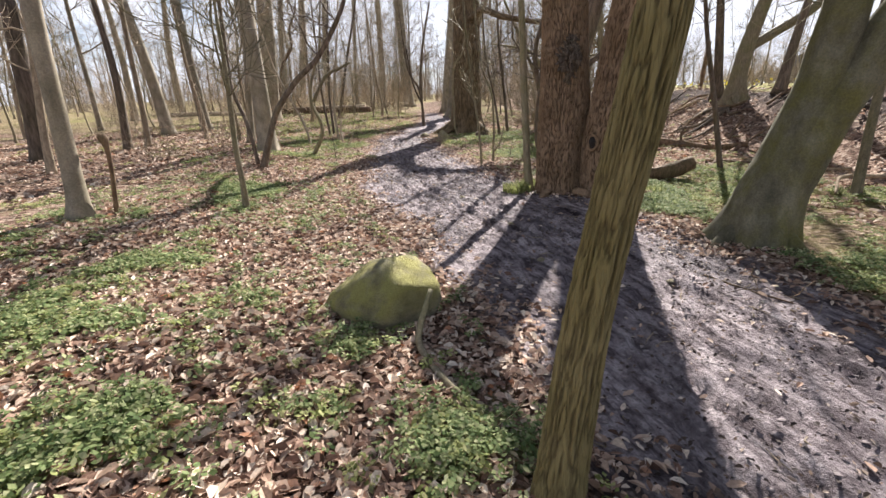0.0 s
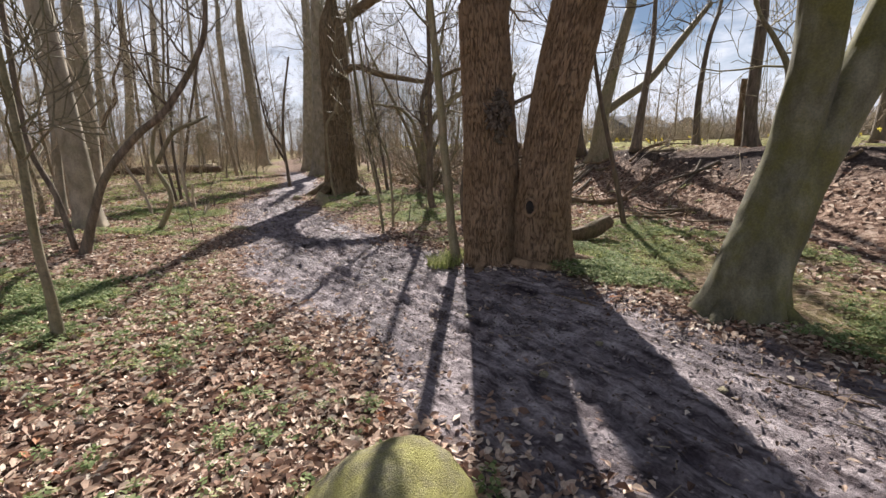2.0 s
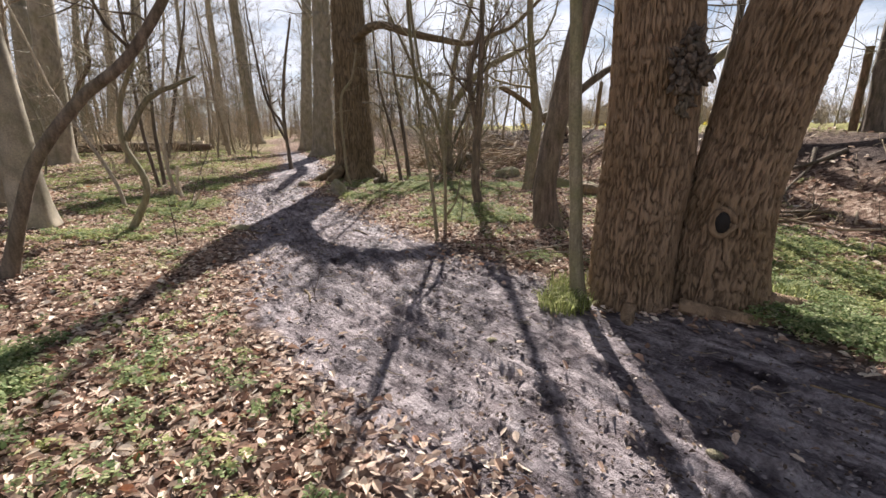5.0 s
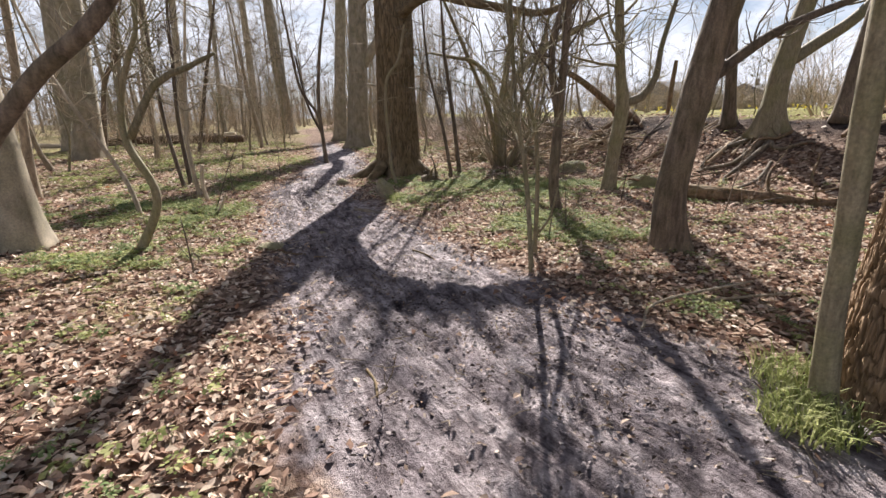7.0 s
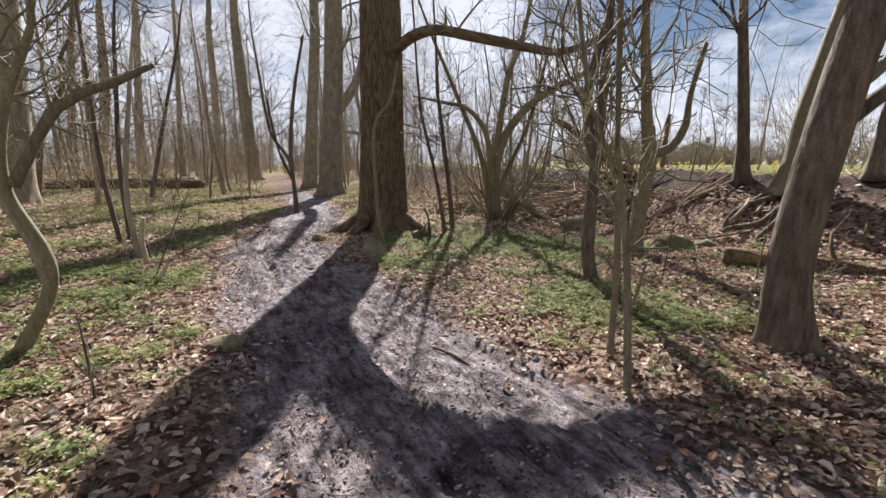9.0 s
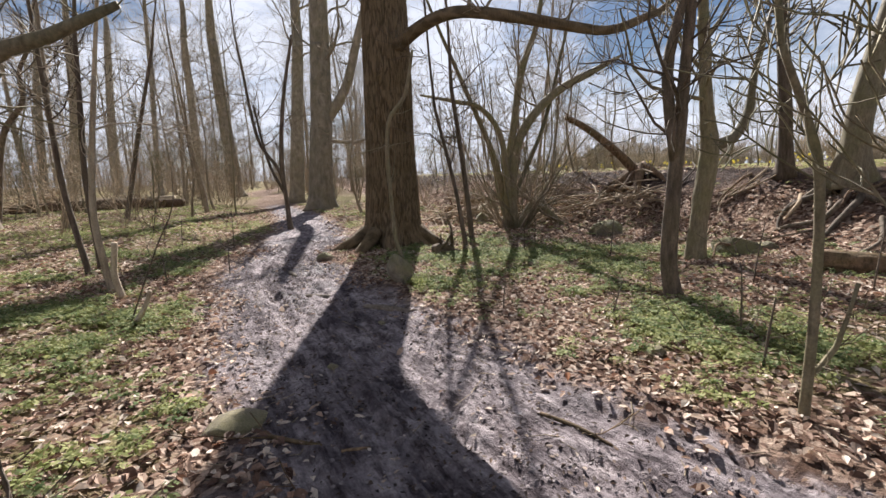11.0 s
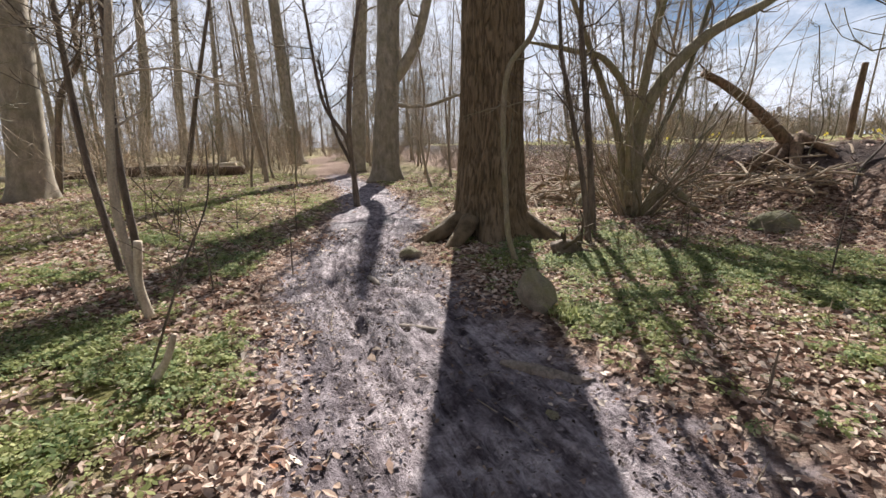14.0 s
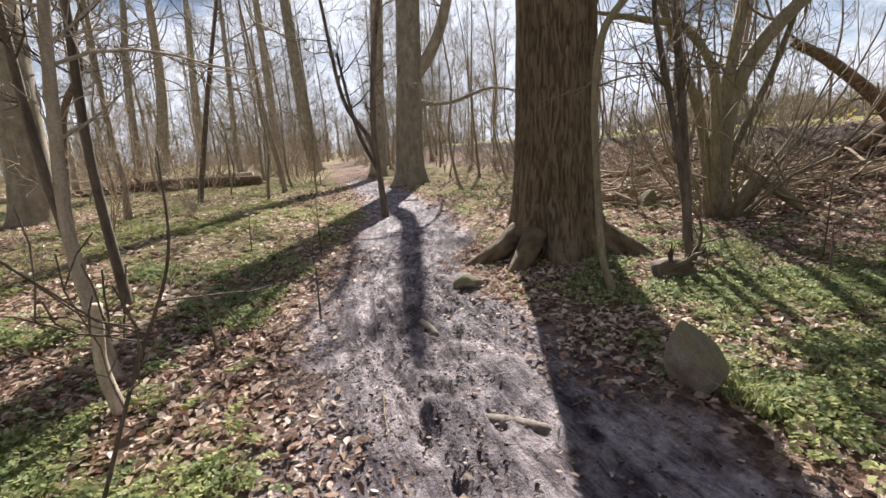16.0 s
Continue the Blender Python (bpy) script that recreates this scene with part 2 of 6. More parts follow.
def stony(name, dark, light, moss, moss_amount, scale=7.0):
    m, n, l, b = material(name)
    tc = n.new("ShaderNodeTexCoord")
    a = noise_node(n, l, tc.outputs["Object"], scale, 7, 0.65)
    c = noise_node(n, l, tc.outputs["Object"], scale * 0.45, 5, 0.6)
    f = noise_node(n, l, tc.outputs["Object"], scale * 14, 4, 0.6)
    base = ramp(n, ((0.35, dark), (0.68, light)))
    l.new(a.outputs["Fac"], base.inputs["Fac"])
    geo = n.new("ShaderNodeNewGeometry")
    sep = n.new("ShaderNodeSeparateXYZ")
    l.new(geo.outputs["Normal"], sep.inputs["Vector"])
    up = n.new("ShaderNodeMapRange")
    up.inputs["From Min"].default_value, up.inputs["From Max"].default_value = -0.15, 0.45
    l.new(sep.outputs["Z"], up.inputs["Value"])
    pick = ramp(n, ((0.30, (0, 0, 0)), (0.52, (moss_amount,) * 3)))
    l.new(c.outputs["Fac"], pick.inputs["Fac"])
    fac = mixer(n, l, 1.0, pick.outputs["Color"], up.outputs["Result"], "MULTIPLY")
    col = mixer(n, l, fac, base.outputs["Color"], moss)
    tint = ramp(n, ((0.3, (0.65, 0.65, 0.65)), (0.7, (1.2, 1.2, 1.2))))
    l.new(f.outputs["Fac"], tint.inputs["Fac"])
    l.new(mixer(n, l, 1.0, col, tint.outputs["Color"], "MULTIPLY"), b.inputs["Base Color"])
    b.inputs["Roughness"].default_value = 0.95
    bump = n.new("ShaderNodeBump")
    bump.inputs["Strength"].default_value, bump.inputs["Distance"].default_value = 1.0, 0.03
    l.new(f.outputs["Fac"], bump.inputs["Height"])
    l.new(bump.outputs["Normal"], b.inputs["Normal"])
    return m


def plain(name, a, bcol, scale=5.0, rough=0.85):
    m, n, l, b = material(name)
    tc = n.new("ShaderNodeTexCoord")
    t = noise_node(n, l, tc.outputs["Object"], scale, 6, 0.65)
    r = ramp(n, ((0.3, a), (0.7, bcol)))
    l.new(t.outputs["Fac"], r.inputs["Fac"])
    l.new(r.outputs["Color"], b.inputs["Base Color"])
    b.inputs["Roughness"].default_value = rough
    return m


def soil():
    """Forest floor: mud on the path, dark humus under the litter, grass where the ground is green."""
    m, n, l, b = material("forest_soil")
    tc = n.new("ShaderNodeTexCoord")
    obj = tc.outputs["Object"]
    big = noise_node(n, l, obj, 1.1, 6, 0.6)
    mid = noise_node(n, l, obj, 7, 6, 0.65)
    fine = noise_node(n, l, obj, 38, 5, 0.7)
    grit = noise_node(n, l, obj, 150, 3, 0.6)
    along = n.new("ShaderNodeAttribute")
    along.attribute_name = "lane"
    streak = noise_node(n, l, along.outputs["Vector"], 15, 7, 0.72)
    smear = noise_node(n, l, along.outputs["Vector"], 4.5, 5, 0.6)
    mud = ramp(n, ((0.36, (0.065, 0.050, 0.054)), (0.46, (0.18, 0.152, 0.158)), (0.58, (0.42, 0.373, 0.378)), (0.75, (0.54, 0.487, 0.485))))
    l.new(mixer(n, l, 0.5, mid.outputs["Fac"], streak.outputs["Fac"]), mud.inputs["Fac"])
    wet = ramp(n, ((0.40, (0.40, 0.37, 0.40)), (0.55, (1.12, 1.10, 1.09))))
    l.new(mixer(n, l, 0.5, big.outputs["Fac"], smear.outputs["Fac"]), wet.inputs["Fac"])
    mud_c = mixer(n, l, 1.0, mud.outputs["Color"], wet.outputs["Color"], "MULTIPLY")
    crumb = ramp(n, ((0.34, (0.48, 0.46, 0.46)), (0.54, (1.08, 1.08, 1.08))))
    l.new(fine.outputs["Fac"], crumb.inputs["Fac"])
    mud_c = mixer(n, l, 0.7, mud_c, crumb.outputs["Color"], "MULTIPLY")
    rut = ramp(n, ((0.33, (0.34, 0.31, 0.32)), (0.47, (1.06, 1.06, 1.06))))
    l.new(streak.outputs["Fac"], rut.inputs["Fac"])
    mud_c = mixer(n, l, 0.8, mud_c, rut.outputs["Color"], "MULTIPLY")
    # leaf mould: cells like flattened leaves
    cell = n.new("ShaderNodeTexVoronoi")
    cell.inputs["Scale"].default_value = 17.0
    l.new(obj, cell.inputs["Vector"])
    sep = n.new("ShaderNodeSeparateColor")
    l.new(cell.outputs["Color"], sep.inputs["Color"])
    mould = ramp(n, ((0.0, (0.075, 0.048, 0.036)), (0.35, (0.18, 0.115, 0.085)), (0.7, (0.32, 0.225, 0.17)), (1.0, (0.50, 0.39, 0.31))))
    l.new(sep.outputs["Red"], mould.inputs["Fac"])
    bare = n.new("ShaderNodeAttribute")
    bare.attribute_name = "bare"
    earth = ramp(n, ((0.35, (0.03, 0.023, 0.022)), (0.7, (0.12, 0.095, 0.085))))
    l.new(mid.outputs["Fac"], earth.inputs["Fac"])
    mould_c = mixer(n, l, bare.outputs["Fac"], mould.outputs["Color"], earth.outputs["Color"])
    mould_c = mixer(n, l, 1.0, mould_c, crumb.outputs["Color"], "MULTIPLY")
    grass = ramp(n, ((0.3, (0.09, 0.085, 0.03)), (0.5, (0.21, 0.20, 0.075)), (0.72, (0.36, 0.32, 0.16))))
    l.new(fine.outputs["Fac"], grass.inputs["Fac"])
    green = n.new("ShaderNodeAttribute")
    green.attribute_name = "green"
    trod = n.new("ShaderNodeAttribute")
    trod.attribute_name = "trod"
    g_in = n.new("ShaderNodeMath")
    g_in.operation = "MULTIPLY_ADD"
    g_in.use_clamp = True
    l.new(mid.outputs["Fac"], g_in.inputs[0])
    g_in.inputs[1].default_value = 1.6
    g_off = n.new("ShaderNodeMath")
    g_off.operation = "MULTIPLY_ADD"
    l.new(green.outputs["Fac"], g_off.inputs[0])
    g_off.inputs[1].default_value, g_off.inputs[2].default_value = 1.5, -1.15
    l.new(g_off.outputs["Value"], g_in.inputs[2])
    floor_c = mixer(n, l, g_in.outputs["Value"], mould_c, grass.outputs["Color"])
    t_off = n.new("ShaderNodeMath")
    t_off.operation = "MULTIPLY_ADD"
    l.new(trod.outputs["Fac"], t_off.inputs[0])
    t_off.inputs[1].default_value, t_off.inputs[2].default_value = 2.2, -1.6
    t_in = n.new("ShaderNodeMath")
    t_in.operation = "MULTIPLY_ADD"
    t_in.use_clamp = True
    l.new(mid.outputs["Fac"], t_in.inputs[0])
    t_in.inputs[1].default_value = 1.6
    l.new(t_off.outputs["Value"], t_in.inputs[2])
    col = mixer(n, l, t_in.outputs["Value"], floor_c, mud_c)
    l.new(col, b.inputs["Base Color"])
    rr = ramp(n, ((0.35, (0.6, 0.6, 0.6)), (0.55, (0.95, 0.95, 0.95))))
    l.new(big.outputs["Fac"], rr.inputs["Fac"])
    l.new(mixer(n, l, t_in.outputs["Value"], (0.97, 0.97, 0.97), rr.outputs["Color"]), b.inputs["Roughness"])
    l.new(mixer(n, l, t_in.outputs["Value"], (0.04, 0.04, 0.04), (0.14, 0.14, 0.14)), b.inputs["Specular IOR Level"])
    add = n.new("ShaderNodeMath")
    add.operation = "MULTIPLY_ADD"
    l.new(grit.outputs["Fac"], add.inputs[0])
    add.inputs[1].default_value = 0.35
    both = n.new("ShaderNodeMath")
    both.operation = "MULTIPLY_ADD"
    l.new(streak.outputs["Fac"], both.inputs[0])
    both.inputs[1].default_value = 1.3
    l.new(fine.outputs["Fac"], both.inputs[2])
    l.new(both.outputs["Value"], add.inputs[2])
    bump = n.new("ShaderNodeBump")
    bump.inputs["Strength"].default_value, bump.inputs["Distance"].default_value = 1.0, 0.035
    l.new(add.outputs["Value"], bump.inputs["Height"])
    l.new(bump.outputs["Normal"], b.inputs["Normal"])
    return m


M_SOIL = soil()
M_OAK = plated("oak_bark", (0.05, 0.031, 0.020), (0.30, 0.205, 0.13), (0.19, 0.15, 0.075), 0.4, 30, 0.12, 0.035, 1.1)
M_BIGOAK = plated("big_oak_bark", (0.035, 0.026, 0.016), (0.21, 0.155, 0.095), (0.12, 0.105, 0.035), 0.4, 27, 0.10, 0.035, 1.1)
M_MAPLE = plated("field_maple_bark", (0.045, 0.033, 0.017), (0.25, 0.205, 0.092), (0.17, 0.16, 0.042), 0.5, 62, 0.10, 0.018, 1.2)
M_BEECH = bark("beech_bark", (0.06, 0.057, 0.036), (0.20, 0.19, 0.135), (0.115, 0.11, 0.028), 0.9, 4.0, 0.5, 0.014, 0.85, 0.63)
M_GREY = bark("grey_smooth_bark", (0.16, 0.14, 0.11), (0.36, 0.315, 0.25), (0.17, 0.16, 0.08), 0.45, 6, 0.5, 0.006, 0.8)
M_DARK = bark("dark_bark", (0.06, 0.047, 0.038), (0.20, 0.16, 0.13), (0.10, 0.10, 0.045), 0.35, 18, 0.2, 0.015)
M_SAP = bark("sapling_bark", (0.13, 0.11, 0.075), (0.27, 0.235, 0.165), (0.15, 0.155, 0.06), 0.6, 30, 0.25, 0.005, 0.75)
M_PALE = bark("pale_dead_wood", (0.25, 0.20, 0.15), (0.50, 0.44, 0.35), (0.22, 0.20, 0.12), 0.3, 22, 0.15, 0.006)
M_ROT = bark("rotten_wood", (0.06, 0.038, 0.026), (0.27, 0.18, 0.12), (0.13, 0.13, 0.05), 0.4, 16, 0.3, 0.02)
M_TWIG = bark("twig_bark", (0.17, 0.14, 0.105), (0.38, 0.315, 0.24), (0.14, 0.13, 0.07), 0.3, 20, 0.3, 0.003)
M_BRUSH = bark("brush_twigs", (0.25, 0.19, 0.13), (0.46, 0.37, 0.27), (0.2, 0.17, 0.1), 0.3, 20, 0.3, 0.003)
# distant wood and hedge: haze put into the bark as a paler colour
M_FAR_HAZED = bark("hazed_far_bark", (0.28, 0.235, 0.19), (0.45, 0.39, 0.32), (0.17, 0.15, 0.09), 0.3, 6, 0.3, 0.004)
M_MOSSROCK = stony("mossy_stone", (0.15, 0.13, 0.09), (0.40, 0.36, 0.24), (0.42, 0.39, 0.10), 0.8, 11)
M_STONE = stony("bare_stone", (0.24, 0.20, 0.155), (0.55, 0.47, 0.37), (0.24, 0.22, 0.08), 0.7, 9)
M_GREYMOSS = stony("grey_mossy_stone", (0.14, 0.12, 0.09), (0.36, 0.31, 0.24), (0.21, 0.20, 0.075), 0.8, 9)
M_MUDROOT = bark("muddy_root", (0.10, 0.08, 0.075), (0.28, 0.235, 0.21), (0.14, 0.13, 0.07), 0.3, 25, 0.3, 0.006)
M_HOLE_SHADE = plain("hole_shade", (0.008, 0.006, 0.005), (0.02, 0.014, 0.01), 20)
M_LITTER = leafy("dead_leaves", ((0.0, (0.08, 0.047, 0.035)), (0.22, (0.24, 0.145, 0.105)), (0.45, (0.43, 0.295, 0.22)), (0.75, (0.64, 0.50, 0.39)), (0.93, (0.76, 0.67, 0.56)), (1.0, (0.40, 0.175, 0.085))), 0.7, 0.25)
M_HERB = leafy("green_herbs", ((0.0, (0.09, 0.14, 0.05)), (0.4, (0.19, 0.25, 0.10)), (0.75, (0.31, 0.35, 0.16)), (1.0, (0.47, 0.48, 0.27))), 0.75, 0.45)
M_HERBLT = leafy("pale_green_herbs", ((0.0, (0.17, 0.20, 0.06)), (0.5, (0.32, 0.35, 0.13)), (1.0, (0.52, 0.51, 0.25))), 0.75, 0.45)
M_BITS = leafy("dark_leaf_bits", ((0.0, (0.03, 0.022, 0.02)), (0.6, (0.10, 0.07, 0.055)), (0.85, (0.25, 0.17, 0.12)), (1.0, (0.5, 0.42, 0.35))), 0.7)
M_COPPER = leafy("copper_leaves", ((0.0, (0.30, 0.15, 0.07)), (1.0, (0.55, 0.33, 0.18))), 0.6, 0.35)
M_YELLOW = leafy("yellow_petals", ((0.0, (0.7, 0.55, 0.05)), (1.0, (0.85, 0.7, 0.12))), 0.5, 0.2)


# ---- geometry tools ----
FURROW = []      # height of the bark plates of the tube just drawn


class Geo:
    """Collects tubes and leaves for one mesh."""

    def __init__(self):
        self.v, self.f, self.n, self.a = [], [], 0, []

    def add(self, verts, faces):
        self.v.append(np.asarray(verts, float))
        self.f.extend([tuple(int(i) + self.n for i in f) for f in faces])
        self.n += len(verts)
        self.a.append(np.ones(len(verts)))

    def tube(self, pts, rad, sides=6, bump=None, cap=True):
        """A tube along pts; bump(angle, along, radius) gives a radial offset."""
        pts, rad = np.asarray(pts, float), np.asarray(rad, float)
        k = len(pts)
        tan = np.gradient(pts, axis=0)
        tan /= np.linalg.norm(tan, axis=1)[:, None] + 1e-9
        ref = np.array([1.0, 0, 0]) if abs(tan[0][0]) < 0.8 else np.array([0, 1.0, 0])
        ang = np.arange(sides) * 2 * math.pi / sides
        along = np.concatenate([[0], np.cumsum(np.linalg.norm(np.diff(pts, axis=0), axis=1))])
        u = ref - tan * (tan @ ref)[:, None]
        u /= np.linalg.norm(u, axis=1)[:, None] + 1e-9
        w = np.cross(tan, u)
        r = np.repeat(rad[:, None], sides, 1)
        FURROW.clear()
        if bump is not None:
            r = r + bump(np.repeat(ang[None, :], k, 0), np.repeat(along[:, None], sides, 1), r)
        ring = pts[:, None, :] + r[:, :, None] * (np.cos(ang)[None, :, None] * u[:, None, :] + np.sin(ang)[None, :, None] * w[:, None, :])
        base = self.n
        self.v.append(ring.reshape(-1, 3))
        self.a.append(FURROW[-1].ravel() if FURROW else np.ones(k * sides))
        i = np.arange(k - 1)[:, None] * sides
        j = np.arange(sides)[None, :]
        jn = (j + 1) % sides
        q = np.stack([i + j, i + jn, i + sides + jn, i + sides + j], -1).reshape(-1, 4) + base
        self.f.extend(map(tuple, q.tolist()))
        self.n += k * sides
        if cap:
            self.f.append(tuple(range(base + (k - 1) * sides, base + k * sides)))
            self.f.append(tuple(range(base + sides - 1, base - 1, -1)))

    def mesh(self, name, smooth=True):
        me = bpy.data.meshes.new(name)
        me.from_pydata(np.concatenate(self.v).tolist(), [], self.f)
        mark = me.attributes.new("plate", "FLOAT", "POINT")
        mark.data.foreach_set("value", np.concatenate(self.a).astype(np.float32))
        if smooth:
            me.polygons.foreach_set("use_smooth", [True] * len(me.polygons))
        return me


def part(name, me, mat, parent=None, label=""):
    """One mesh as a part of a thing."""
    if isinstance(me, Geo):
        me = me.mesh(name)
    if not me.materials:
        me.materials.append(mat)
    ob = new(name, me)
    ob.parent = parent
    return tagged(ob, label) if label else ob


def thing(name, x, y, z, label, category, group="", kind=""):
    e = new(name)
    e.empty_display_size = 0.2
    e.matrix_basis = pose(x, y, z)
    return tagged(e, label, category, group, kind)


def curve(ctrl, step=0.12):
    """A smooth line with radii through a few bends given as (x, y, z, r)."""
    c = np.asarray(ctrl, float)
    p = np.vstack([2 * c[0] - c[1], c, 2 * c[-1] - c[-2]])
    out = []
    for i in range(1, len(p) - 2):
        n = max(2, int(np.linalg.norm(p[i + 1][:3] - p[i][:3]) / step))
        for t in np.arange(n) / n:
            a, b, d, e = p[i - 1], p[i], p[i + 1], p[i + 2]
            out.append(0.5 * (2 * b + (d - a) * t + (2 * a - 5 * b + 4 * d - e) * t * t + (3 * b - a - 3 * d + e) * t ** 3))
    out.append(c[-1])
    out = np.array(out)
    return out[:, :3], np.maximum(out[:, 3], 0.002)


def turned(rng, d, angle):
    """Direction d swung by angle about a random axis across it."""
    a = np.cross(d, rng.normal(size=3))
    a /= np.linalg.norm(a) + 1e-9
    return d * math.cos(angle) + np.cross(a, d) * math.sin(angle)


def grow(geo, rng, p, d, length, r, level, kids, rise=0.12, wander=0.22, least=0.004):
    """A branch and its side branches."""
    n = 5 if level > 0 else 3
    d = np.asarray(d, float) / np.linalg.norm(d)
    pts, dirs = [np.asarray(p, float)], [d]
    for i in range(n):
        d = d + rng.normal(size=3) * wander + np.array([0, 0, rise])
        d /= np.linalg.norm(d)
        pts.append(pts[-1] + d * length / n)
        dirs.append(d)
    rad = np.maximum(np.linspace(r, r * 0.35, n + 1), least)
    geo.tube(pts, rad, 5 if r > 0.03 else (4 if r > 0.012 else 3), cap=False)
    if level > 0:
        for _ in range(kids[level - 1]):
            i = int(rng.integers(1, n + 1))
            f = rng.random()
            q = pts[i - 1] * (1 - f) + pts[i] * f
            grow(geo, rng, q, turned(rng, dirs[i], rng.uniform(0.5, 1.15)), length * rng.uniform(0.4, 0.7), max(rad[i] * 0.62, least), level - 1, kids, rise, wander, least)


def fissured(amount, cells, run, seed):
    """Ridged bark that runs along the trunk."""
    def bump(a, s, r):
        wob = 0.35 * vnoise(np.cos(a) * 2, np.sin(a) * 2, s * 2.5, seed + 3) + 0.9 / cells * vnoise(np.cos(a) * cells * 0.7, np.sin(a) * cells * 0.7, s * run * 1.4, seed + 4)
        n0 = vnoise(np.cos(a + wob * 0.25) * cells, np.sin(a + wob * 0.25) * cells, s * run, seed) + 0.35 * vnoise(np.cos(a) * cells * 2, np.sin(a) * cells * 2, s * run * 2.2, seed + 7)
        n1 = np.clip(np.abs(n0) * 2.8, 0, 1) ** 0.9
        n2 = vnoise(np.cos(a) * cells * 2.2, np.sin(a) * cells * 2.2, s * run * 2.5, seed + 1)
        lump = vnoise(np.cos(a) * 1.3, np.sin(a) * 1.3, s * 0.9, seed + 2)
        FURROW.append(np.clip(n1 * 0.8 + 0.25 * n2, 0, 1))
        return amount * (n1 - 0.5 + n2 * 0.25) + r * 0.06 * lump
    return bump


def flared(flare, high, lobes, phase, other=None):
    """Root flare that dies away up the trunk, with lobes for the main roots."""
    def bump(a, s, r):
        k = np.exp(-s / high)
        o = r * flare * k * (0.55 + 0.45 * np.cos(lobes * a + phase + 0.6 * np.sin(a * 2 + phase)))
        return o + (other(a, s, r) if other else 0.03 * r * vnoise(np.cos(a) * 2, np.sin(a) * 2, s * 1.5, 7))
    return bump


def place(ctrl):
    """Base of a trunk, and its bends relative to that base."""
    c = np.asarray(ctrl, float)
    x, y = c[0][0], c[0][1]
    z = ground_at(x, y) - 0.06
    c = c.copy()
    c[:, 0] -= x
    c[:, 1] -= y
    c[:, 2] -= z
    c[0][2] = 0.0
    return x, y, z, c


def tree(name, ctrl, mat, label, top=14.0, sides=14, step=0.15, flare=0.5, lobes=5, flare_high=0.35, limbs=9, first=4.0,
         spread=3.2, seed=1, bumpy=None, limb_ctrl=(), kids=(4, 5), group="", drift=None, category="tree", twig=None):
    """A standing tree: the trunk through its bends and on up to its top, limbs and twigs above."""
    rng = np.random.default_rng(seed)
    x, y, z, c = place(ctrl)
    root = thing(name, x, y, z, label, category, group)
    pts, rad = curve(c, step)
    g = Geo()
    g.tube(pts, rad, sides, flared(flare, flare_high, lobes, seed * 1.7, bumpy), cap=True)
    part("trunk", g, mat, root)
    d = c[-1][:3] - c[-2][:3]
    d = d / np.linalg.norm(d)
    if drift is None:
        d = d * 0.6 + np.array([0, 0, 0.5])
    else:
        d = np.array(drift, float)
    d /= np.linalg.norm(d)
    p, r = c[-1][:3], c[-1][3]
    up, ur, dirs = [p], [r], [d]
    while up[-1][2] < top:
        d = d + rng.normal(size=3) * 0.05 + np.array([0, 0, 0.03])
        d /= np.linalg.norm(d)
        up.append(up[-1] + d * 0.9)
        ur.append(max(0.02, r * max(0.12, 1 - (up[-1][2] - p[2]) / max(1.0, top - p[2]) * 0.9)))
        dirs.append(d)
    if len(up) > 1:
        g = Geo()
        g.tube(up, ur, max(6, sides // 3), cap=False)
        part("upper_trunk", g, mat, root)
    crown = Geo()
    allp, allr = np.vstack([pts, np.array(up[1:])]) if len(up) > 1 else pts, np.concatenate([rad, ur[1:]])
    ok = np.where(allp[:, 2] > first)[0]
    if len(ok) == 0:
        ok = np.arange(len(allp) * 2 // 3, len(allp))
    for i in range(limbs):
        k = ok[min(len(ok) - 1, int(len(ok) * (i + rng.random()) / limbs))]
        az = rng.uniform(0, 2 * math.pi)
        dd = np.array([math.cos(az), math.sin(az), rng.uniform(0.15, 0.9)])
        ln = spread * rng.uniform(0.6, 1.1)
        grow(crown, rng, allp[k], dd, ln, max(0.007, min(allr[k] * 0.4, ln * 0.013)), 2, kids, least=0.005)
    if crown.n:
        part("crown", crown, twig or mat, root)
    for lc in limb_ctrl:
        lc = np.asarray(lc, float).copy()
        lc[:, 0] -= x
        lc[:, 1] -= y
        lc[:, 2] -= z
        lp, lr = curve(lc, 0.15)
        g = Geo()
        g.tube(lp, lr, 10, fissured(0.004, 4, 4, seed), cap=True)
        limb = part("limb", g, mat, root)
        g = Geo()
        for i in range(max(6, len(lp) // 3)):
            k = int(rng.integers(len(lp) // 3, len(lp)))
            grow(g, rng, lp[k], rng.normal(size=3) + np.array([0, 0, 0.4]), rng.uniform(0.35, 1.0) * min(1.6, 0.12 + 11 * lr[k]), max(0.004, lr[k] * 0.28), 1, (4, 4), least=0.003)
        part("crown", g, twig or mat, limb)
    return root


# ---- ground ----
def lines(dense_a, dense_b, step, far, growth=1.22):
    mid = list(np.arange(dense_a, dense_b, step))
    lo, hi, s = [dense_a], [mid[-1]], step
    while lo[-1] > -far or hi[-1] < far:
        s *= growth
        lo.append(lo[-1] - s)
        hi.append(hi[-1] + s)
    return np.array(sorted(set([round(float(v), 4) for v in lo[1:] + mid + hi[1:]])))


